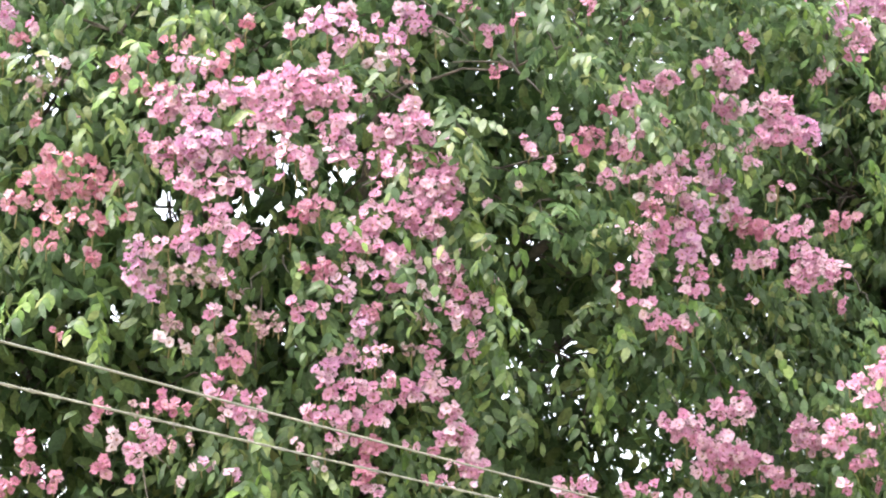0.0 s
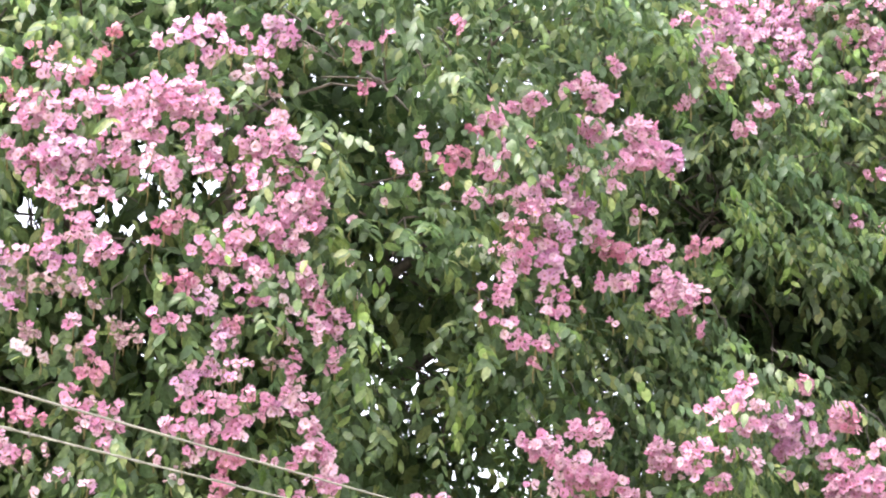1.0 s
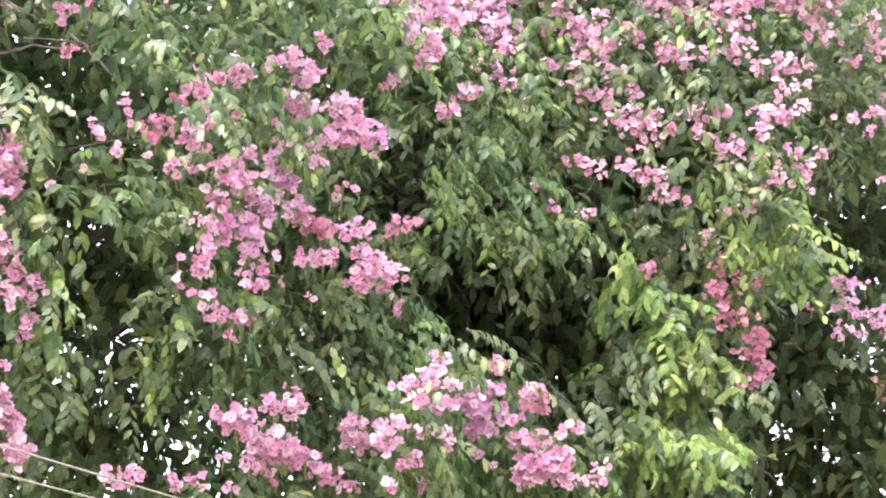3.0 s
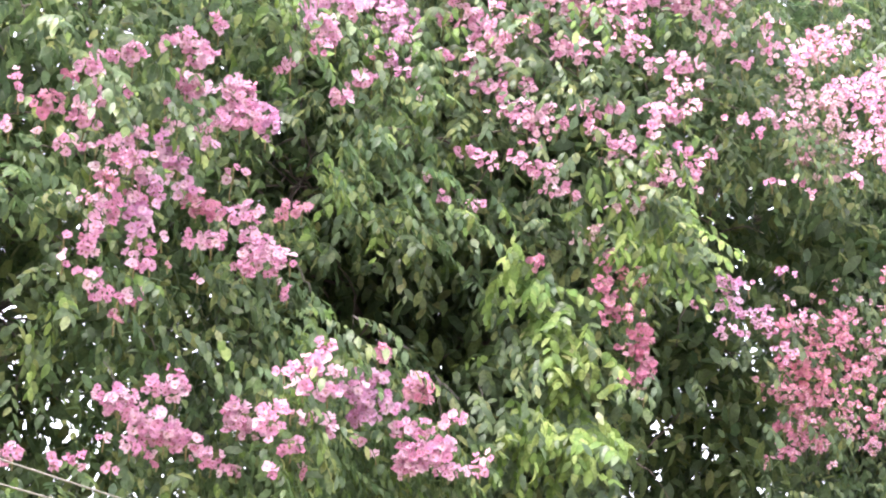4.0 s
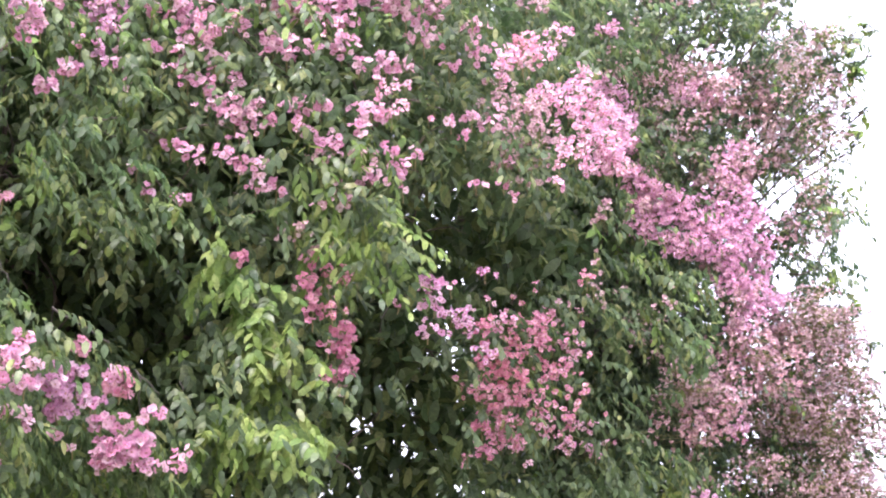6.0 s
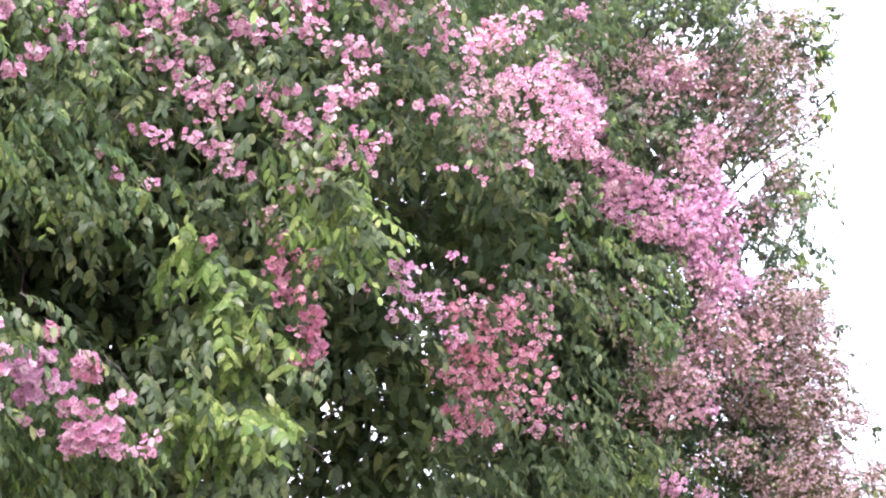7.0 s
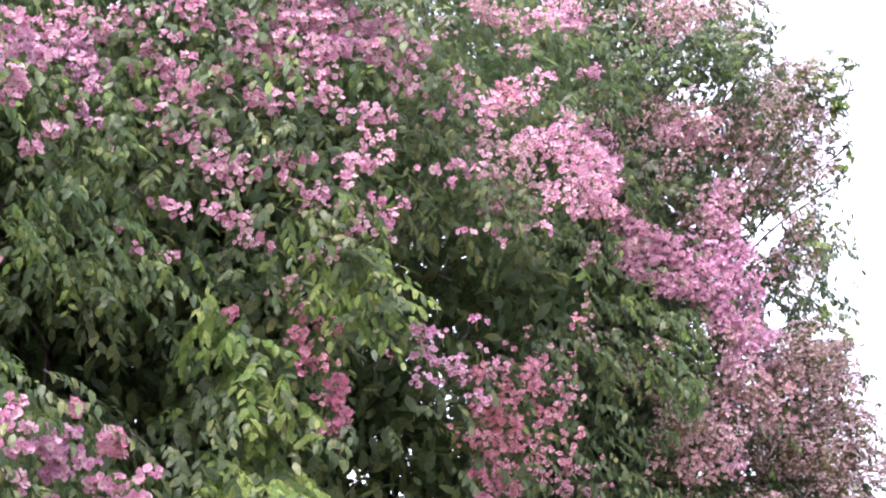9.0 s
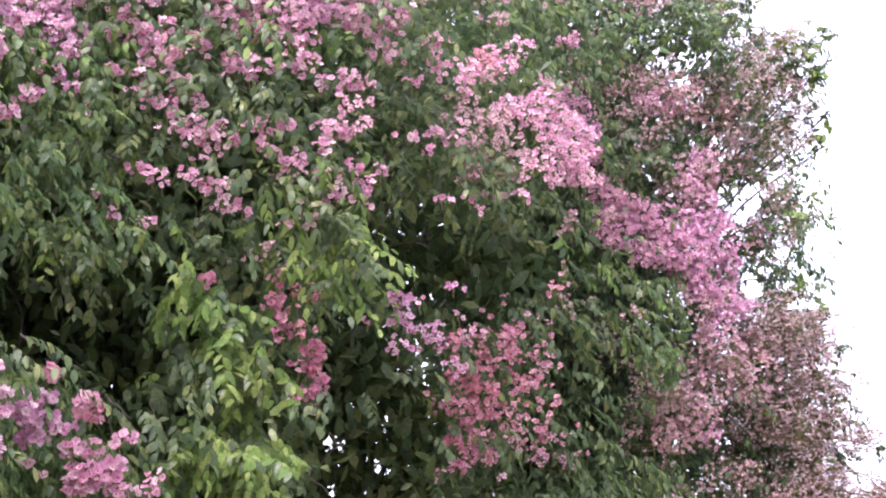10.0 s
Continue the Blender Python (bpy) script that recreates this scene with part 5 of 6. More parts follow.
panicle(near_tree, 3.41, 12.67, 4.29, 0.09, 0.07, 32, "d")
panicle(near_tree, 3.62, 12.68, 4.12, 0.07, 0.06, 15, "p")
panicle(near_tree, 2.24, 11.5, 3.88, 0.07, 0.05, 15, "p")
panicle(near_tree, 2.37, 11.66, 3.89, 0.05, 0.03, 5, "p")
panicle(near_tree, 2.56, 11.94, 3.92, 0.08, 0.04, 16, "p")
panicle(near_tree, 2.73, 12.23, 3.95, 0.05, 0.06, 12, "p")
panicle(near_tree, 3.33, 12.76, 4.06, 0.09, 0.05, 20, "p")
panicle(near_tree, 3.47, 12.73, 4.07, 0.05, 0.06, 10, "p")
panicle(near_tree, 2.23, 11.54, 3.79, 0.08, 0.06, 15, "p")
panicle(near_tree, 2.41, 11.83, 3.72, 0.08, 0.05, 14, "p")
panicle(near_tree, 3.06, 12.87, 3.99, 0.04, 0.03, 3, "p")
panicle(near_tree, 3.45, 12.78, 3.91, 0.16, 0.09, 83, "p")
panicle(near_tree, 3.59, 12.75, 3.93, 0.07, 0.09, 35, "p")
panicle(near_tree, 3.39, 12.83, 3.84, 0.11, 0.07, 42, "p")
panicle(near_tree, 3.64, 12.78, 3.81, 0.11, 0.05, 22, "p")
panicle(near_tree, 3.84, 12.74, 3.85, 0.05, 0.07, 10, "p")
panicle(near_tree, 3.9, 12.71, 3.91, 0.03, 0.03, 3, "p")
panicle(near_tree, 3.18, 12.87, 3.89, 0.03, 0.04, 3, "p")
panicle(near_tree, 2.54, 12.12, 3.64, 0.04, 0.04, 5, "p")
panicle(near_tree, 2.29, 11.76, 3.57, 0.04, 0.03, 4, "p")
panicle(near_tree, 2.38, 12.15, 5.25, 0.06, 0.06, 12, "d")
panicle(near_tree, 2.51, 12.27, 5.31, 0.06, 0.04, 8, "d")
panicle(near_tree, 2.34, 12.17, 4.96, 0.06, 0.05, 11, "p")
panicle(near_tree, 2.45, 12.27, 4.96, 0.05, 0.04, 6, "p")
panicle(near_tree, 2.36, 12.21, 4.85, 0.05, 0.04, 6, "p")
panicle(near_tree, 2.45, 12.32, 4.77, 0.04, 0.04, 4, "p")
panicle(near_tree, 2.66, 12.57, 7.04, 0.11, 0.11, 38, "p")
panicle(near_tree, 2.94, 13.01, 7.19, 0.14, 0.09, 35, "p")
panicle(middle_tree, 3.27, 13.65, 7.38, 0.23, 0.12, 89, "l")
panicle(middle_tree, 3.39, 13.6, 7.24, 0.16, 0.12, 64, "l")
panicle(middle_tree, 3.46, 13.56, 7.11, 0.14, 0.08, 34, "l")
panicle(middle_tree, 3.39, 13.57, 6.88, 0.06, 0.07, 12, "l")
panicle(middle_tree, 3.52, 13.53, 6.91, 0.05, 0.06, 7, "l")
panicle(middle_tree, 3.49, 13.53, 6.76, 0.09, 0.06, 15, "l")
panicle(middle_tree, 3.74, 13.51, 7.21, 0.08, 0.07, 16, "p")
panicle(middle_tree, 3.74, 13.48, 6.92, 0.06, 0.05, 8, "p")
panicle(middle_tree, 3.94, 13.44, 6.89, 0.06, 0.06, 9, "p")
panicle(middle_tree, 3.88, 13.5, 7.36, 0.1, 0.08, 21, "p")
panicle(middle_tree, 3.96, 13.47, 7.22, 0.08, 0.1, 25, "p")
panicle(middle_tree, 4.11, 13.45, 7.3, 0.09, 0.06, 14, "p")
panicle(middle_tree, 4.08, 13.44, 7.17, 0.08, 0.06, 16, "p")
panicle(middle_tree, 4.06, 13.44, 7.05, 0.14, 0.08, 46, "p")
panicle(middle_tree, 4.19, 13.42, 7.11, 0.06, 0.05, 10, "p")
panicle(middle_tree, 4.14, 13.41, 6.92, 0.08, 0.06, 14, "p")
panicle(middle_tree, 4.27, 13.4, 6.91, 0.05, 0.03, 4, "p")
panicle(middle_tree, 4, 13.42, 6.69, 0.06, 0.07, 10, "p")
panicle(middle_tree, 4.12, 13.41, 6.68, 0.08, 0.08, 18, "p")
panicle(middle_tree, 4.18, 13.4, 6.79, 0.05, 0.05, 6, "p")
panicle(middle_tree, 3.58, 13.5, 6.63, 0.03, 0.05, 4, "p")
panicle(middle_tree, 4.03, 13.49, 7.51, 0.12, 0.06, 21, "p")
panicle(middle_tree, 4.4, 13.41, 7.15, 0.06, 0.06, 9, "p")
panicle(middle_tree, 4.53, 13.44, 7.47, 0.1, 0.12, 35, "p")
panicle(middle_tree, 4.35, 13.38, 6.74, 0.06, 0.06, 10, "p")
panicle(middle_tree, 4.61, 13.39, 7.06, 0.1, 0.09, 34, "p")
panicle(middle_tree, 4.73, 13.39, 7.03, 0.08, 0.1, 29, "p")
panicle(middle_tree, 4.91, 13.39, 7.08, 0.07, 0.05, 9, "p")
panicle(middle_tree, 5.16, 13.41, 7.14, 0.1, 0.09, 35, "p")
panicle(middle_tree, 5.3, 13.42, 7.02, 0.08, 0.05, 12, "p")
panicle(middle_tree, 5.53, 13.45, 7.07, 0.11, 0.09, 36, "p")
panicle(middle_tree, 4.35, 13.38, 6.51, 0.1, 0.12, 45, "p")
panicle(middle_tree, 4.22, 13.39, 6.52, 0.08, 0.07, 17, "p")
panicle(middle_tree, 4.43, 13.37, 6.47, 0.08, 0.08, 23, "p")
panicle(middle_tree, 4.56, 13.36, 6.46, 0.1, 0.06, 21, "p")
panicle(middle_tree, 4.51, 13.37, 6.59, 0.05, 0.04, 5, "p")
panicle(middle_tree, 4.39, 13.37, 6.3, 0.03, 0.03, 3, "p")
panicle(middle_tree, 3.91, 13.44, 6.2, 0.07, 0.05, 7, "p")
panicle(middle_tree, 4.03, 13.42, 6.17, 0.1, 0.05, 11, "p")
panicle(middle_tree, 4.09, 13.41, 6.11, 0.04, 0.04, 4, "p")
panicle(middle_tree, 4.27, 13.39, 6.18, 0.07, 0.05, 10, "p")
panicle(middle_tree, 4.39, 13.38, 6.11, 0.07, 0.08, 19, "p")
panicle(middle_tree, 4.52, 13.37, 6.1, 0.08, 0.07, 19, "p")
panicle(middle_tree, 4.52, 13.38, 5.96, 0.06, 0.05, 7, "p")
panicle(middle_tree, 4.67, 13.38, 5.97, 0.08, 0.06, 14, "p")
panicle(middle_tree, 3.68, 13.49, 6.02, 0.05, 0.04, 5, "p")
panicle(middle_tree, 3.76, 13.48, 5.86, 0.06, 0.05, 7, "p")
panicle(middle_tree, 4, 13.44, 5.82, 0.06, 0.05, 7, "p")
panicle(middle_tree, 4.81, 13.36, 6.6, 0.12, 0.07, 24, "p")
panicle(middle_tree, 4.99, 13.37, 6.64, 0.1, 0.06, 17, "p")
panicle(middle_tree, 5.4, 13.41, 6.66, 0.12, 0.1, 48, "p")
panicle(middle_tree, 5.3, 13.39, 6.51, 0.08, 0.06, 14, "p")
panicle(middle_tree, 5.57, 13.43, 6.64, 0.06, 0.04, 6, "p")
panicle(middle_tree, 4.9, 13.36, 6.39, 0.07, 0.06, 9, "p")
panicle(middle_tree, 5.03, 13.37, 6.33, 0.08, 0.06, 13, "p")
panicle(middle_tree, 5.12, 13.38, 6.4, 0.08, 0.06, 12, "p")
panicle(middle_tree, 5.54, 13.43, 6.38, 0.09, 0.06, 14, "p")
panicle(middle_tree, 5.78, 13.47, 6.4, 0.04, 0.06, 6, "p")
panicle(middle_tree, 5.66, 13.45, 6.27, 0.07, 0.07, 18, "p")
panicle(middle_tree, 5.4, 13.41, 6.16, 0.1, 0.07, 21, "p")
panicle(middle_tree, 5.12, 13.38, 6.08, 0.04, 0.04, 4, "p")
panicle(middle_tree, 5.68, 13.46, 6.1, 0.04, 0.03, 3, "p")
panicle(middle_tree, 4.99, 13.39, 5.88, 0.06, 0.03, 5, "p")
panicle(middle_tree, 5.17, 13.39, 5.94, 0.06, 0.05, 5, "w")
panicle(middle_tree, 4.8, 13.45, 7.55, 0.17, 0.08, 52, "p")
panicle(middle_tree, 5.11, 13.45, 7.5, 0.17, 0.15, 98, "p")
panicle(middle_tree, 5.35, 13.49, 7.6, 0.17, 0.11, 76, "l")
panicle(middle_tree, 5.59, 13.53, 7.6, 0.15, 0.11, 63, "p")
panicle(middle_tree, 5.2, 13.44, 7.35, 0.11, 0.06, 21, "p")
panicle(middle_tree, 5.73, 13.54, 7.51, 0.11, 0.09, 27, "p")
panicle(middle_tree, 5.88, 13.55, 7.37, 0.13, 0.09, 35, "p")
panicle(middle_tree, 6.01, 13.63, 7.7, 0.13, 0.13, 51, "p")
panicle(middle_tree, 4.96, 13.42, 5.49, 0.08, 0.04, 10, "d")
panicle(middle_tree, 4.93, 13.44, 5.32, 0.08, 0.06, 17, "d")
panicle(middle_tree, 5, 13.47, 5.21, 0.08, 0.09, 24, "d")
panicle(middle_tree, 5.01, 13.49, 5.09, 0.06, 0.06, 10, "d")
panicle(middle_tree, 5.16, 13.49, 5.13, 0.04, 0.03, 3, "d")
panicle(middle_tree, 5.26, 13.52, 5.02, 0.09, 0.06, 25, "r")
panicle(middle_tree, 5.26, 13.55, 4.9, 0.07, 0.08, 26, "r")
panicle(middle_tree, 5.15, 13.54, 4.89, 0.06, 0.04, 6, "d")
panicle(middle_tree, 5.32, 13.58, 4.79, 0.07, 0.06, 17, "d")
panicle(middle_tree, 5.24, 13.59, 4.7, 0.12, 0.06, 27, "d")
panicle(middle_tree, 5.31, 13.62, 4.61, 0.06, 0.06, 9, "f")
panicle(middle_tree, 4.83, 13.4, 5.66, 0.16, 0.06, 26, "f")
panicle(middle_tree, 4.44, 13.43, 5.44, 0.06, 0.06, 14, "d")
panicle(middle_tree, 5.94, 13.57, 5.45, 0.09, 0.07, 27, "l")
panicle(middle_tree, 6, 13.61, 5.33, 0.09, 0.07, 24, "l")
panicle(middle_tree, 5.68, 13.54, 5.27, 0.04, 0.03, 3, "p")
panicle(middle_tree, 5.96, 13.63, 5.12, 0.1, 0.06, 15, "l")
panicle(middle_tree, 6.41, 13.71, 7.41, 0.11, 0.11, 27, "p")
panicle(middle_tree, 6.11, 13.59, 7.18, 0.06, 0.06, 9, "p")
panicle(middle_tree, 6.92, 13.96, 7.57, 0.14, 0.14, 72, "d")
panicle(middle_tree, 6.71, 13.83, 7.42, 0.11, 0.09, 32, "p")
panicle(middle_tree, 6.63, 13.78, 7.28, 0.07, 0.07, 11, "p")
panicle(middle_tree, 6.4, 13.74, 7.6, 0.11, 0.07, 14, "p")
panicle(middle_tree, 7.4, 14.3, 7.86, 0.08, 0.08, 14, "f")
panicle(middle_tree, 6.6, 13.74, 6.96, 0.06, 0.04, 5, "p")
panicle(middle_tree, 6.31, 13.62, 6.81, 0.06, 0.05, 10, "p")
panicle(middle_tree, 6.48, 13.68, 6.81, 0.11, 0.06, 19, "p")
panicle(middle_tree, 6.72, 13.78, 6.85, 0.06, 0.05, 8, "p")
panicle(middle_tree, 6.11, 13.56, 6.74, 0.05, 0.04, 5, "p")
panicle(middle_tree, 6.25, 13.6, 6.64, 0.05, 0.04, 5, "p")
panicle(middle_tree, 6.65, 13.74, 6.64, 0.09, 0.09, 18, "f")
panicle(middle_tree, 6.64, 13.74, 6.55, 0.09, 0.03, 6, "p")
panicle(middle_tree, 6.35, 13.63, 6.29, 0.07, 0.03, 5, "p")
panicle(middle_tree, 6.64, 13.74, 6.36, 0.07, 0.03, 6, "p")
panicle(middle_tree, 6.73, 13.78, 6.27, 0.04, 0.04, 4, "p")
panicle(middle_tree, 7.26, 14.05, 6.53, 0.07, 0.05, 10, "p")
panicle(middle_tree, 6.96, 13.88, 6.61, 0.11, 0.09, 19, "f")
panicle(middle_tree, 7.31, 14.09, 6.76, 0.11, 0.14, 26, "p")
panicle(middle_tree, 7.04, 13.93, 6.82, 0.13, 0.09, 28, "f")
panicle(middle_tree, 6.99, 13.93, 7.1, 0.16, 0.09, 38, "m")
panicle(middle_tree, 7.22, 14.08, 7.27, 0.14, 0.08, 36, "p")
panicle(middle_tree, 7.75, 14.53, 7.72, 0.09, 0.07, 17, "p")
panicle(middle_tree, 7.56, 14.33, 7.45, 0.16, 0.08, 47, "p")
panicle(middle_tree, 7.78, 14.53, 7.62, 0.12, 0.08, 29, "p")
panicle(middle_tree, 7.93, 14.63, 7.45, 0.17, 0.12, 84, "p")
panicle(middle_tree, 7.45, 14.22, 7.25, 0.12, 0.09, 34, "p")
panicle(middle_tree, 8.31, 15.03, 7.48, 0.17, 0.15, 113, "l")
panicle(middle_tree, 7.97, 14.62, 7.15, 0.19, 0.12, 95, "p")
panicle(middle_tree, 8.17, 14.8, 7.03, 0.19, 0.12, 97, "p")
panicle(middle_tree, 7.72, 14.38, 6.83, 0.09, 0.07, 19, "p")
panicle(middle_tree, 7.68, 14.37, 7.13, 0.12, 0.14, 52, "p")
panicle(middle_tree, 7.52, 14.23, 6.88, 0.09, 0.09, 17, "p")
# heads set deep; their d and r tints also put shade into the petals
panicle(middle_tree, 6.51, 14.44, 5.47, 0.11, 0.05, 14, "l")
panicle(middle_tree, 6.68, 14.49, 5.5, 0.09, 0.05, 12, "l")
panicle(middle_tree, 6.68, 14.51, 5.41, 0.06, 0.04, 7, "p")
panicle(middle_tree, 7.03, 14.61, 5.51, 0.11, 0.07, 22, "p")
panicle(middle_tree, 6.86, 14.56, 5.41, 0.06, 0.13, 25, "r")
panicle(middle_tree, 7.39, 14.76, 5.57, 0.09, 0.06, 19, "d")
panicle(middle_tree, 7.52, 14.82, 5.64, 0.09, 0.07, 22, "d")
panicle(middle_tree, 7.5, 14.84, 5.46, 0.1, 0.09, 28, "r")
panicle(middle_tree, 7.24, 14.73, 5.36, 0.09, 0.05, 12, "r")
panicle(middle_tree, 7, 14.66, 5.19, 0.16, 0.08, 50, "r")
panicle(middle_tree, 7.14, 14.74, 5.08, 0.18, 0.08, 58, "r")
panicle(middle_tree, 7.67, 14.98, 5.26, 0.13, 0.08, 35, "r")
panicle(middle_tree, 7.92, 15.12, 5.4, 0.09, 0.05, 10, "p")
panicle(middle_tree, 7.96, 15.12, 5.5, 0.1, 0.06, 11, "p")
panicle(middle_tree, 6.97, 14.71, 4.92, 0.11, 0.09, 32, "d")
panicle(middle_tree, 7.22, 14.82, 4.94, 0.11, 0.08, 32, "d")
panicle(middle_tree, 6.84, 14.66, 4.95, 0.06, 0.07, 11, "d")
panicle(middle_tree, 7.41, 14.89, 5.03, 0.06, 0.06, 9, "r")
panicle(middle_tree, 7.11, 14.8, 4.81, 0.09, 0.07, 19, "d")
panicle(middle_tree, 6.94, 14.77, 4.68, 0.08, 0.08, 21, "r")
panicle(middle_tree, 7.13, 14.86, 4.64, 0.11, 0.09, 36, "d")
panicle(middle_tree, 7.33, 14.97, 4.63, 0.07, 0.06, 10, "r")
panicle(middle_tree, 7.03, 14.86, 4.5, 0.11, 0.06, 25, "d")
panicle(middle_tree, 6.83, 14.81, 4.41, 0.05, 0.04, 5, "d")
panicle(middle_tree, 7.66, 15.1, 4.81, 0.08, 0.07, 16, "p")
panicle(middle_tree, 7.99, 15.3, 4.89, 0.06, 0.07, 13, "d")
panicle(middle_tree, 8.3, 15.56, 4.91, 0.1, 0.07, 16, "p")
panicle(middle_tree, 8.01, 15.39, 4.69, 0.06, 0.06, 8, "p")
panicle(middle_tree, 8.55, 15.88, 4.75, 0.07, 0.04, 7, "p")
panicle(middle_tree, 8.81, 16.15, 4.92, 0.06, 0.04, 4, "p")
panicle(middle_tree, 7.47, 15.1, 4.46, 0.04, 0.03, 3, "p")
panicle(middle_tree, 7.68, 14.37, 5.88, 0.05, 0.06, 10, "c")
panicle(middle_tree, 7.78, 14.45, 5.82, 0.06, 0.06, 11, "f")
panicle(middle_tree, 7.97, 14.62, 5.8, 0.07, 0.07, 15, "f")
panicle(middle_tree, 8.33, 14.98, 6, 0.06, 0.04, 7, "f")
panicle(middle_tree, 6.47, 13.72, 5.63, 0.08, 0.03, 5, "l")
panicle(middle_tree, 6.15, 13.63, 5.47, 0.05, 0.04, 4, "p")
panicle(middle_tree, 6.9, 14.54, 5.64, 0.06, 0.04, 4, "p")
panicle(middle_tree, 3.33, 13.67, 7.62, 0.17, 0.12, 66, "p")
panicle(middle_tree, 3.48, 13.61, 7.51, 0.12, 0.08, 30, "l")
panicle(middle_tree, 3.72, 13.57, 7.64, 0.17, 0.09, 41, "p")
panicle(middle_tree, 4.13, 13.52, 7.74, 0.17, 0.1, 52, "p")
panicle(middle_tree, 4.21, 13.48, 7.61, 0.1, 0.06, 16, "p")
panicle(middle_tree, 4.54, 13.46, 7.65, 0.13, 0.1, 42, "p")
panicle(middle_tree, 4.85, 13.47, 7.72, 0.13, 0.11, 43, "p")
panicle(middle_tree, 4.98, 13.5, 7.86, 0.19, 0.09, 56, "p")
panicle(middle_tree, 5.23, 13.51, 7.78, 0.17, 0.11, 63, "p")
panicle(middle_tree, 5.33, 13.55, 7.93, 0.17, 0.09, 47, "l")
panicle(middle_tree, 5.52, 13.56, 7.85, 0.17, 0.11, 69, "l")
panicle(middle_tree, 5.15, 13.53, 7.94, 0.17, 0.06, 33, "p")
panicle(middle_tree, 5.78, 13.62, 7.91, 0.13, 0.11, 49, "p")
panicle(middle_tree, 6.77, 14.06, 8.35, 0.18, 0.07, 35, "m")
panicle(middle_tree, 6.97, 14.16, 8.35, 0.19, 0.09, 51, "m")
panicle(middle_tree, 7.6, 14.69, 8.63, 0.22, 0.11, 81, "p")
panicle(middle_tree, 6.28, 13.77, 7.99, 0.11, 0.11, 24, "f")
panicle(middle_tree, 3.19, 13.78, 7.96, 0.25, 0.13, 94, "p")
panicle(middle_tree, 4.02, 13.58, 8, 0.25, 0.13, 94, "p")
panicle(middle_tree, 5.07, 13.57, 8.16, 0.3, 0.13, 125, "p")
panicle(far_tree, 9.12, 16.55, 9.05, 0.14, 0.1, 75, "b")
panicle(far_tree, 9.22, 16.39, 8.08, 0.11, 0.11, 93, "b")
panicle(far_tree, 9.2, 16.38, 7.85, 0.13, 0.13, 154, "b")
panicle(far_tree, 9.26, 16.34, 7.51, 0.16, 0.13, 193, "b")
panicle(far_tree, 9.45, 16.27, 7.32, 0.21, 0.11, 206, "b")
panicle(far_tree, 9.61, 16.23, 7.24, 0.19, 0.11, 170, "b")
panicle(far_tree, 9.3, 16.32, 7.23, 0.13, 0.13, 133, "b")
panicle(far_tree, 9.44, 16.27, 7.12, 0.19, 0.11, 149, "b")
panicle(far_tree, 9.72, 16.21, 7.14, 0.16, 0.11, 129, "b")
panicle(far_tree, 9.29, 16.33, 7.01, 0.16, 0.1, 91, "b")
panicle(far_tree, 9.54, 16.25, 6.93, 0.19, 0.08, 97, "b")
panicle(far_tree, 9.76, 16.21, 6.89, 0.19, 0.11, 140, "b")
panicle(far_tree, 9.65, 16.23, 6.8, 0.16, 0.07, 71, "b")
panicle(far_tree, 9.91, 16.2, 6.82, 0.13, 0.11, 100, "b")
panicle(far_tree, 10.07, 16.19, 7.06, 0.19, 0.13, 216, "b")
panicle(far_tree, 10.35, 16.22, 7.21, 0.19, 0.14, 208, "b")
panicle(far_tree, 10.51, 16.26, 7.35, 0.14, 0.11, 105, "b")
panicle(far_tree, 10.13, 16.2, 6.84, 0.19, 0.13, 216, "b")
panicle(far_tree, 10.41, 16.24, 6.97, 0.19, 0.16, 280, "b")
panicle(far_tree, 10.56, 16.28, 6.8, 0.14, 0.14, 158, "b")
panicle(far_tree, 10.19, 16.21, 6.66, 0.16, 0.11, 130, "b")
panicle(far_tree, 10.25, 16.23, 6.53, 0.19, 0.13, 216, "b")
panicle(far_tree, 10.55, 16.29, 6.52, 0.16, 0.14, 189, "b")
panicle(far_tree, 10.71, 16.36, 6.44, 0.14, 0.08, 79, "b")
panicle(far_tree, 10.47, 16.28, 6.34, 0.16, 0.11, 132, "b")
panicle(far_tree, 10.32, 16.27, 6.16, 0.13, 0.11, 87, "b")
panicle(far_tree, 10.89, 16.43, 6.53, 0.11, 0.1, 66, "b")
panicle(far_tree, 10.25, 16.22, 7.71, 0.26, 0.25, 194, "m")
panicle(far_tree, 10.1, 16.2, 7.51, 0.22, 0.16, 106, "m")
panicle(far_tree, 10.34, 16.24, 7.93, 0.11, 0.08, 38, "b")
panicle(far_tree, 10.48, 16.27, 7.81, 0.18, 0.21, 91, "m")
panicle(far_tree, 9.51, 16.3, 8.24, 0.22, 0.1, 66, "f")
panicle(far_tree, 9.78, 16.29, 8.67, 0.26, 0.12, 84, "f")
panicle(far_tree, 9.81, 16.26, 8.41, 0.14, 0.11, 75, "b")
panicle(far_tree, 10.05, 16.24, 8.38, 0.14, 0.11, 76, "b")
panicle(far_tree, 10.01, 16.26, 8.55, 0.35, 0.21, 183, "m")
panicle(far_tree, 10.41, 16.3, 8.51, 0.36, 0.25, 224, "m")
panicle(far_tree, 10.87, 16.49, 8.69, 0.36, 0.3, 384, "f")
panicle(far_tree, 11.18, 16.67, 8.61, 0.28, 0.22, 188, "f")
panicle(far_tree, 10.88, 16.45, 8.26, 0.17, 0.14, 120, "w")
panicle(far_tree, 11.72, 17.19, 8.55, 0.33, 0.22, 262, "f")
panicle(far_tree, 10.81, 15.47, 8.86, 0.31, 0.21, 173, "f")
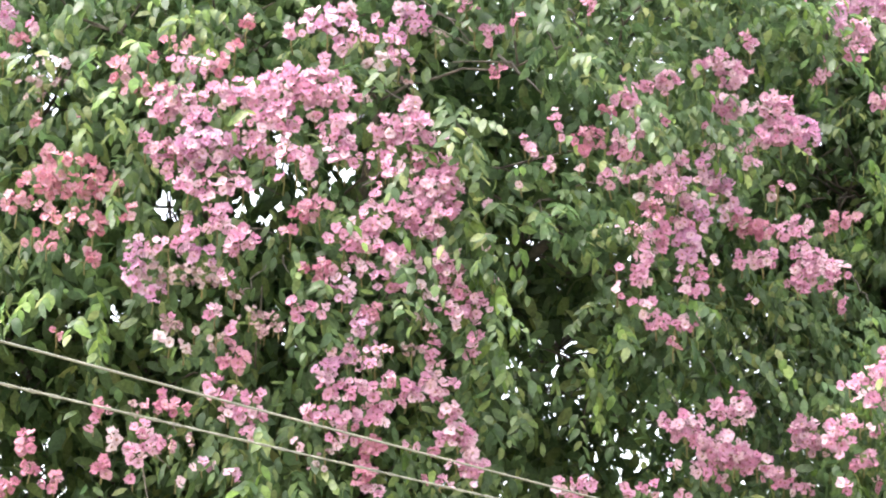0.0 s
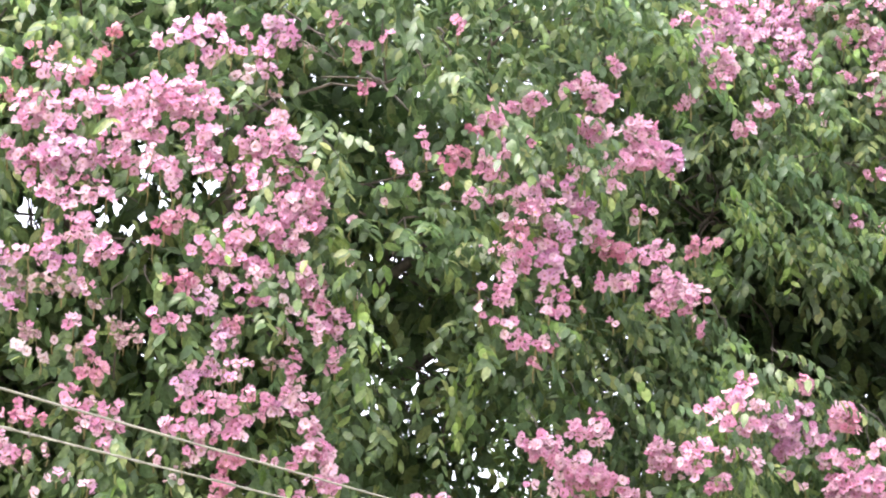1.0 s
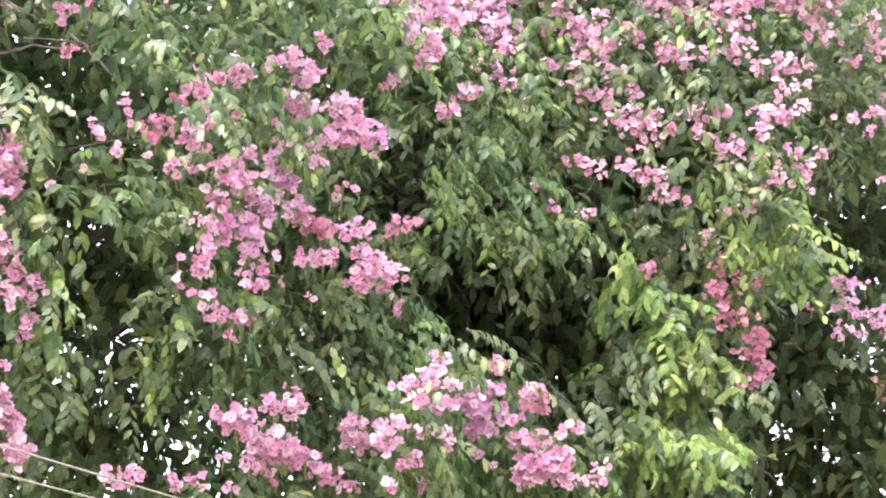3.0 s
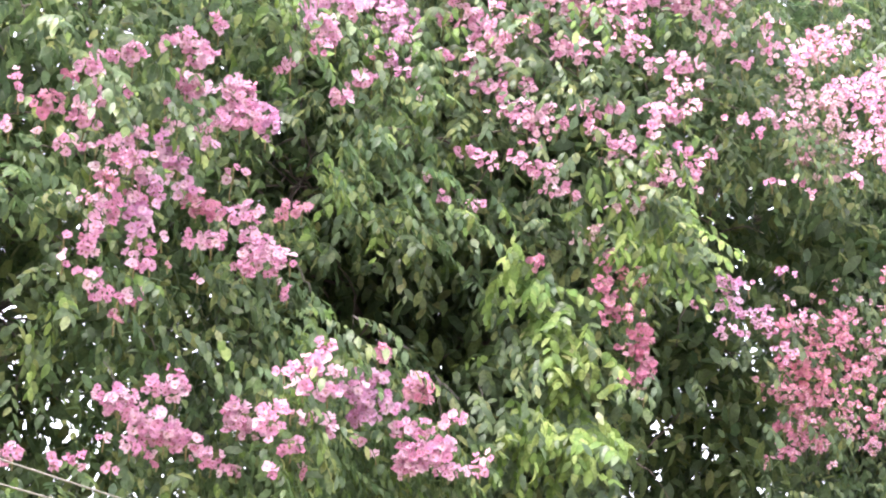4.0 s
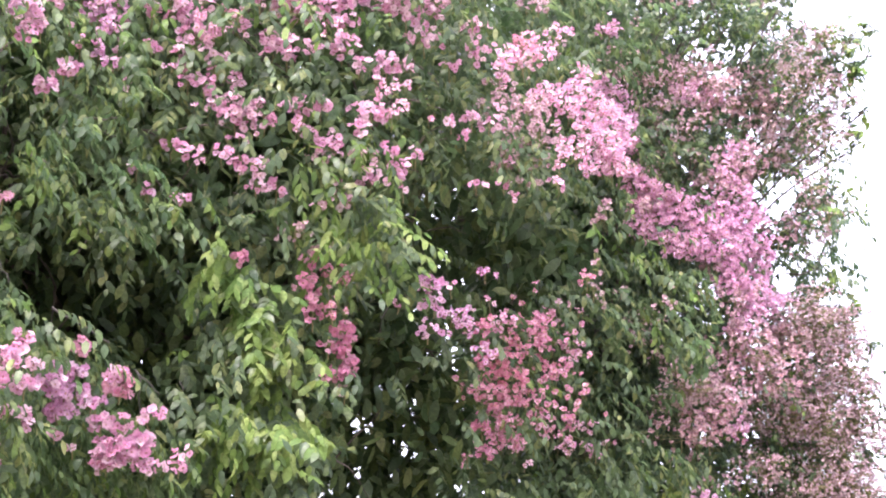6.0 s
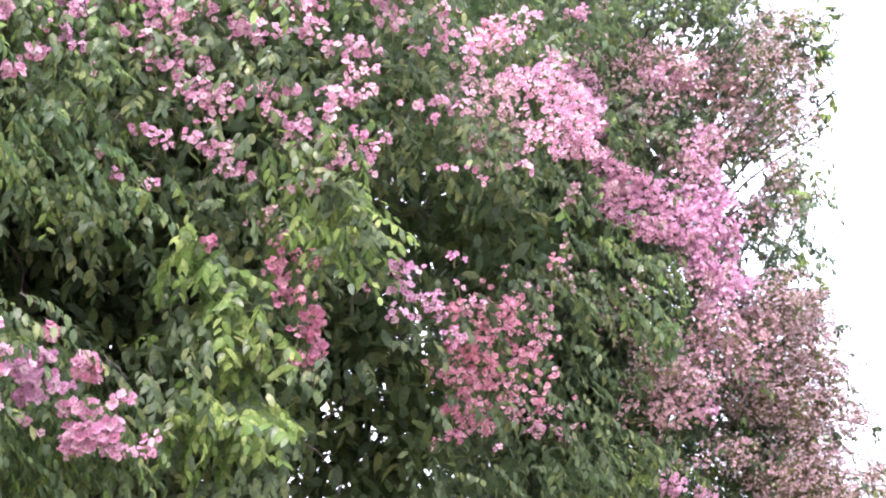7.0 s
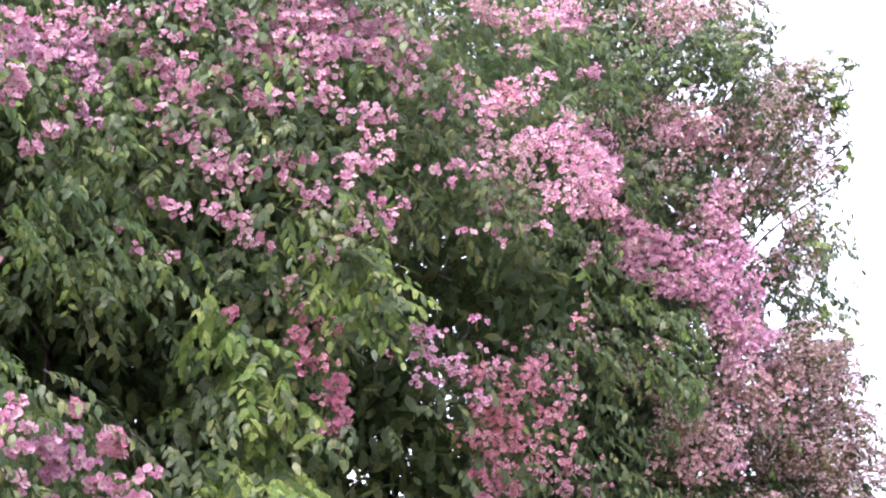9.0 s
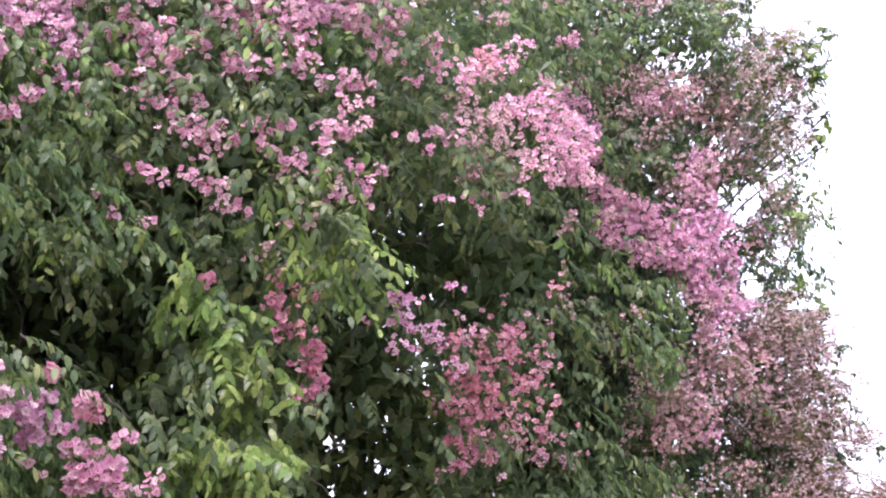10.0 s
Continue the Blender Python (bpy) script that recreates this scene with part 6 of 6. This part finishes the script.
panicle(far_tree, 10.39, 16.3, 6.01, 0.34, 0.24, 271, "m")
panicle(far_tree, 10.88, 16.47, 6.03, 0.35, 0.25, 261, "m")
panicle(far_tree, 11.13, 16.24, 6.22, 0.35, 0.29, 475, "f")
panicle(far_tree, 11.35, 16.07, 6.26, 0.26, 0.21, 255, "f")
panicle(far_tree, 10.62, 16.39, 5.77, 0.43, 0.24, 292, "m")
panicle(far_tree, 11.37, 16.84, 5.8, 0.45, 0.3, 626, "f")
panicle(far_tree, 11.38, 16.16, 5.89, 0.35, 0.29, 475, "f")
panicle(far_tree, 11.49, 16.16, 5.56, 0.35, 0.25, 374, "f")
panicle(far_tree, 10.91, 16.56, 5.44, 0.44, 0.25, 466, "f")
panicle(far_tree, 11.23, 16.38, 5.37, 0.44, 0.29, 545, "f")
panicle(far_tree, 11.55, 16.19, 5.24, 0.35, 0.21, 283, "f")
panicle(far_tree, 11.77, 16.05, 5.18, 0.22, 0.16, 141, "f")
panicle(far_tree, 9.76, 16.32, 5.53, 0.34, 0.24, 282, "f")
panicle(far_tree, 9.72, 16.39, 5.17, 0.34, 0.2, 133, "m")
panicle(far_tree, 10.01, 16.37, 5.18, 0.25, 0.2, 114, "m")
panicle(far_tree, 10.34, 16.4, 5.21, 0.11, 0.1, 67, "b")
panicle(far_tree, 10.19, 16.32, 5.56, 0.34, 0.24, 205, "m")
panicle(far_tree, 11.16, 16.79, 5.11, 0.44, 0.25, 435, "f")
panicle(far_tree, 11.44, 16.37, 4.75, 0.39, 0.25, 344, "f")
panicle(far_tree, 11.32, 16.5, 4.52, 0.44, 0.21, 318, "f")
panicle(far_tree, 11.61, 16.23, 4.87, 0.26, 0.16, 136, "f")
panicle(far_tree, 11.39, 16.36, 4.99, 0.35, 0.21, 255, "f")
panicle(far_tree, 11.18, 16.57, 4.68, 0.44, 0.25, 340, "f")
panicle(far_tree, 10.76, 16.6, 4.89, 0.26, 0.2, 188, "f")
panicle(far_tree, 10, 16.51, 4.51, 0.13, 0.13, 114, "b")
panicle(far_tree, 10.41, 16.57, 4.46, 0.11, 0.08, 48, "b")
panicle(far_tree, 11.67, 16.25, 4.55, 0.44, 0.21, 318, "f")
panicle(far_tree, 11.92, 16.06, 4.59, 0.35, 0.21, 255, "f")
panicle(far_tree, 12.09, 15.9, 4.73, 0.31, 0.16, 139, "f")
panicle(far_tree, 10.01, 16.34, 5.34, 0.34, 0.2, 135, "m")
panicle(far_tree, 9.33, 16.36, 6.1, 0.21, 0.16, 78, "f")
panicle(far_tree, 11.47, 17.04, 9.34, 0.33, 0.27, 315, "f")
panicle(far_tree, 10.78, 15.65, 8.51, 0.31, 0.25, 267, "f")
panicle(far_tree, 11.33, 16.74, 8.17, 0.32, 0.22, 274, "f")
panicle(far_tree, 10.98, 15.71, 8.04, 0.26, 0.21, 170, "f")
panicle(far_tree, 11.02, 15.55, 8.34, 0.22, 0.21, 106, "f")
panicle(far_tree, 10.95, 15.93, 7.53, 0.22, 0.21, 124, "f")
panicle(far_tree, 11.12, 15.91, 7.26, 0.22, 0.21, 88, "f")
panicle(far_tree, 11.46, 16.81, 7.31, 0.27, 0.21, 185, "f")
panicle(far_tree, 10.84, 16.38, 7.19, 0.27, 0.21, 125, "m")
panicle(far_tree, 11.11, 16.19, 6.43, 0.35, 0.21, 283, "f")
panicle(far_tree, 10.99, 16.5, 6.27, 0.35, 0.21, 184, "m")
panicle(far_tree, 9.03, 16.73, 9.69, 0.22, 0.14, 221, "b")
panicle(far_tree, 9.01, 16.79, 9.86, 0.23, 0.07, 92, "b")
panicle(far_tree, 10.02, 16.45, 9.72, 0.32, 0.3, 261, "m")
panicle(far_tree, 10.32, 16.51, 9.85, 0.28, 0.17, 119, "m")
panicle(far_tree, 9.92, 16.41, 9.51, 0.18, 0.13, 51, "m")
panicle(far_tree, 10.88, 16.75, 10.03, 0.28, 0.18, 156, "f")
panicle(far_tree, 11.01, 16.77, 9.81, 0.24, 0.18, 114, "f")
panicle(far_tree, 8.83, 17.02, 10.21, 0.34, 0.17, 352, "b")
panicle(far_tree, 10.24, 16.15, 7.82, 0.13, 0.09, 60, "b")
panicle(far_tree, 10.14, 16.15, 7.58, 0.13, 0.10, 60, "b")
panicle(far_tree, 10.31, 16.15, 7.46, 0.13, 0.10, 60, "b")
panicle(far_tree, 10.11, 16.15, 7.24, 0.15, 0.09, 70, "b")
panicle(far_tree, 9.85, 16.15, 7.08, 0.16, 0.10, 90, "b")
panicle(far_tree, 9.32, 16.15, 7.36, 0.14, 0.09, 80, "b")
panicle(far_tree, 8.94, 16.15, 8.15, 0.16, 0.12, 120, "b")
panicle(far_tree, 8.83, 16.15, 8.30, 0.14, 0.11, 90, "b")
panicle(far_tree, 8.88, 16.15, 7.59, 0.14, 0.13, 110, "b")

# ---- loose flowers between the heads ----
sprinkle(near_tree, -1.87, 10.89, 4.98, 0.38, 0.28, 45, "c")
sprinkle(near_tree, -1.13, 10.85, 5.33, 0.5, 0.34, 47, "p")
sprinkle(near_tree, -0.45, 10.93, 5.19, 0.37, 0.37, 32, "p")
sprinkle(near_tree, -0.26, 11.14, 4.22, 0.43, 0.34, 34, "l")
sprinkle(near_tree, 1.29, 11.48, 5.2, 0.49, 0.39, 36, "p")
sprinkle(near_tree, -1.43, 10.98, 4.43, 0.37, 0.25, 33, "m")
sprinkle(near_tree, -1.67, 11.17, 3.78, 0.37, 0.22, 14, "m")
sprinkle(near_tree, -0.46, 10.9, 5.91, 0.38, 0.19, 17, "l")
sprinkle(near_tree, 3.23, 13.44, 6.95, 0.44, 0.32, 49, "l")
sprinkle(middle_tree, 4.16, 13.49, 7, 0.41, 0.37, 45, "p")
sprinkle(middle_tree, 4.5, 13.44, 6.46, 0.45, 0.32, 53, "p")
sprinkle(middle_tree, 5.12, 13.49, 7.25, 0.55, 0.34, 84, "p")
sprinkle(middle_tree, 5.48, 13.49, 6.81, 0.46, 0.38, 60, "p")
sprinkle(middle_tree, 5.15, 13.45, 6.15, 0.45, 0.25, 39, "m")
sprinkle(middle_tree, 5.13, 13.54, 5.28, 0.24, 0.45, 50, "d")
sprinkle(middle_tree, 4.94, 13.47, 5.71, 0.32, 0.16, 19, "m")
sprinkle(middle_tree, 7.4, 14.86, 5.12, 0.55, 0.74, 288, "d")
sprinkle(middle_tree, 6.75, 14.54, 5.33, 0.31, 0.4, 40, "l")
sprinkle(middle_tree, 7.75, 15.18, 4.73, 0.52, 0.28, 47, "p")
sprinkle(middle_tree, 8.41, 15.45, 5.71, 0.44, 0.54, 25, "m")
sprinkle(middle_tree, 6.76, 13.86, 7, 0.49, 0.44, 122, "m")
sprinkle(middle_tree, 7, 13.96, 6.73, 0.45, 0.27, 105, "m")
sprinkle(middle_tree, 7.29, 14.19, 7.51, 0.55, 0.37, 103, "p")
sprinkle(far_tree, 9.26, 16.49, 8.52, 0.66, 0.33, 258, "m")
sprinkle(far_tree, 9.79, 16.33, 8.43, 0.66, 0.33, 355, "m")
sprinkle(far_tree, 9.79, 16.28, 7.78, 0.54, 0.38, 247, "f")
sprinkle(far_tree, 9.53, 16.35, 8, 0.43, 0.38, 108, "m")
sprinkle(middle_tree, 8.15, 14.78, 6.72, 0.29, 0.29, 47, "m")
sprinkle(far_tree, 10.06, 16.26, 7.3, 0.65, 0.49, 281, "b")
sprinkle(far_tree, 10.63, 16.38, 8.09, 0.5, 0.39, 300, "m")
sprinkle(far_tree, 11.31, 16.84, 8.93, 0.58, 0.41, 340, "f")
sprinkle(far_tree, 10.16, 16.28, 6.48, 0.32, 0.43, 189, "m")
sprinkle(far_tree, 9.91, 16.35, 5.82, 0.53, 0.42, 197, "m")
sprinkle(far_tree, 10.93, 16.57, 5.83, 0.72, 0.5, 484, "m")
sprinkle(far_tree, 10.2, 16.5, 4.9, 0.59, 0.37, 168, "m")
sprinkle(far_tree, 11.73, 17.32, 5.46, 0.75, 0.52, 425, "f")
sprinkle(middle_tree, 7.72, 14.44, 5.86, 0.41, 0.28, 16, "m")
sprinkle(far_tree, 11.01, 16.51, 7.48, 0.39, 0.39, 185, "m")
sprinkle(middle_tree, 3.43, 13.7, 7.51, 0.58, 0.21, 44, "p")
sprinkle(middle_tree, 4.65, 13.52, 7.62, 0.67, 0.25, 63, "p")
sprinkle(middle_tree, 5.43, 13.57, 7.65, 0.51, 0.21, 51, "p")
sprinkle(middle_tree, 7.11, 14.25, 8.26, 0.7, 0.23, 116, "m")
sprinkle(far_tree, 9.67, 16.52, 9.58, 0.73, 0.34, 296, "m")

leafy(near_tree, 7600, 19000, 42000, 4000)
leafy(middle_tree, 7400, 19000, 44000, 4000)
leafy(far_tree, 8600, 21000, 38000, 3500)

# ---- two weathered cables along the road, before the near tree ----
def cable(label, a, b, strands, radius, twist):
    a, b = np.array(a), np.array(b)
    n = 260
    s = np.linspace(0, 1, n)
    mid = a + (b - a) * s[:, None]
    mid[:, 2] -= 0.12 * 4 * s * (1 - s)
    side = unit(np.cross(b - a, np.array([0, 0, 1.0])))
    pieces = []
    for k in range(strands):
        turn = twist * 2 * math.pi * s + k * 2 * math.pi / strands
        off = 0.0 if strands == 1 else radius * 0.95
        path = mid + off * (np.cos(turn)[:, None] * side + np.sin(turn)[:, None] * np.array([0, 0, 1.0]))
        pieces.append(tube(path, np.full(n, radius), 7))
    v, t = bundle(pieces)
    return tagged(new("overhead_cable", mesh_from("overhead_cable", v, t, [sheath])), label, "cable", "overhead cables")


cable("pale weathered overhead cable sagging past the tree", (-6.7, -0.21, 3.43), (8.51, 21.73, 3.43), 1, 0.005, 0)
cable("thin twisted pair of pale overhead wires", (-6.83, -0.36, 3.21), (8.6, 20.58, 3.21), 2, 0.0034, 150)

# ---- bare twiggy shrubs beyond the far tree ----
def shrub(label, foot, fork, tips):
    root = tagged(new("bare_shrub"), label, "shrub", "bare shrubs")
    root.location = foot
    foot, fork = np.array(foot), np.array(fork)
    v, t = tube(curve(foot + np.array([0, 0, -0.1]), fork, 0, 7, 0.02), np.linspace(0.05, 0.02, 7), 8)
    child("trunk", mesh_from("trunk", v - foot, t, [bark]), root)
    spots = []
    for tip in tips:
        path = curve(fork - np.array([0, 0, 0.03]), tip, 0.02, 9, 0.008)
        pieces = [tube(path, np.linspace(0.0065, 0.003, 9), 5)]
        for k in range(7):
            at = path[int(rng.integers(2, 9))]
            end = at + unit(path[-1] - path[0] + rng.normal(0, 0.5, 3)) * rng.uniform(0.1, 0.32)
            pieces.append(tube(curve(at, end, 0.0, 4, 0.004), np.linspace(0.0035, 0.002, 4), 4))
            spots += [end, end + rng.normal(0, 0.03, 3), (at + end) / 2]
        v, t = bundle(pieces)
        child("branch", mesh_from("branch", v - foot, t, [bark]), root)
    spots = np.array(spots)[::2] - foot
    n = len(spots)
    child("foliage", leaf_mesh("foliage", spots, rng.normal(0, 1, (n, 3)) - np.array([0, 0, 0.6]), rng.normal(0, 0.6, (n, 3)) + np.array([0, -0.5, 0.5]), rng.uniform(0.04, 0.075, n), rng.uniform(0, 1, n) < 0.3, np.zeros(n, bool)), root)["kind"] = "stuff"


shrub("shrub with long bare grey twigs and few leaves", (9.43, 12.78, 0.0), (9.43, 12.78, 3.57), [(9.8, 12.02, 4.04), (10.1, 12.13, 4.23), (10.1, 12.58, 3.95), (9.53, 12.23, 4.1), (9.79, 12.45, 3.9), (9.74, 12.82, 4.14), (10.02, 11.84, 4.03)])
shrub("shrub with long bare grey twigs and few leaves", (10.42, 12.51, 0.0), (10.42, 12.51, 3.57), [(9.31, 12.87, 4.23), (10.01, 12.76, 4.06), (10.4, 12.82, 4.14), (9.91, 12.42, 4.17), (10.33, 12.44, 4.31), (10.02, 13.14, 4.01)])
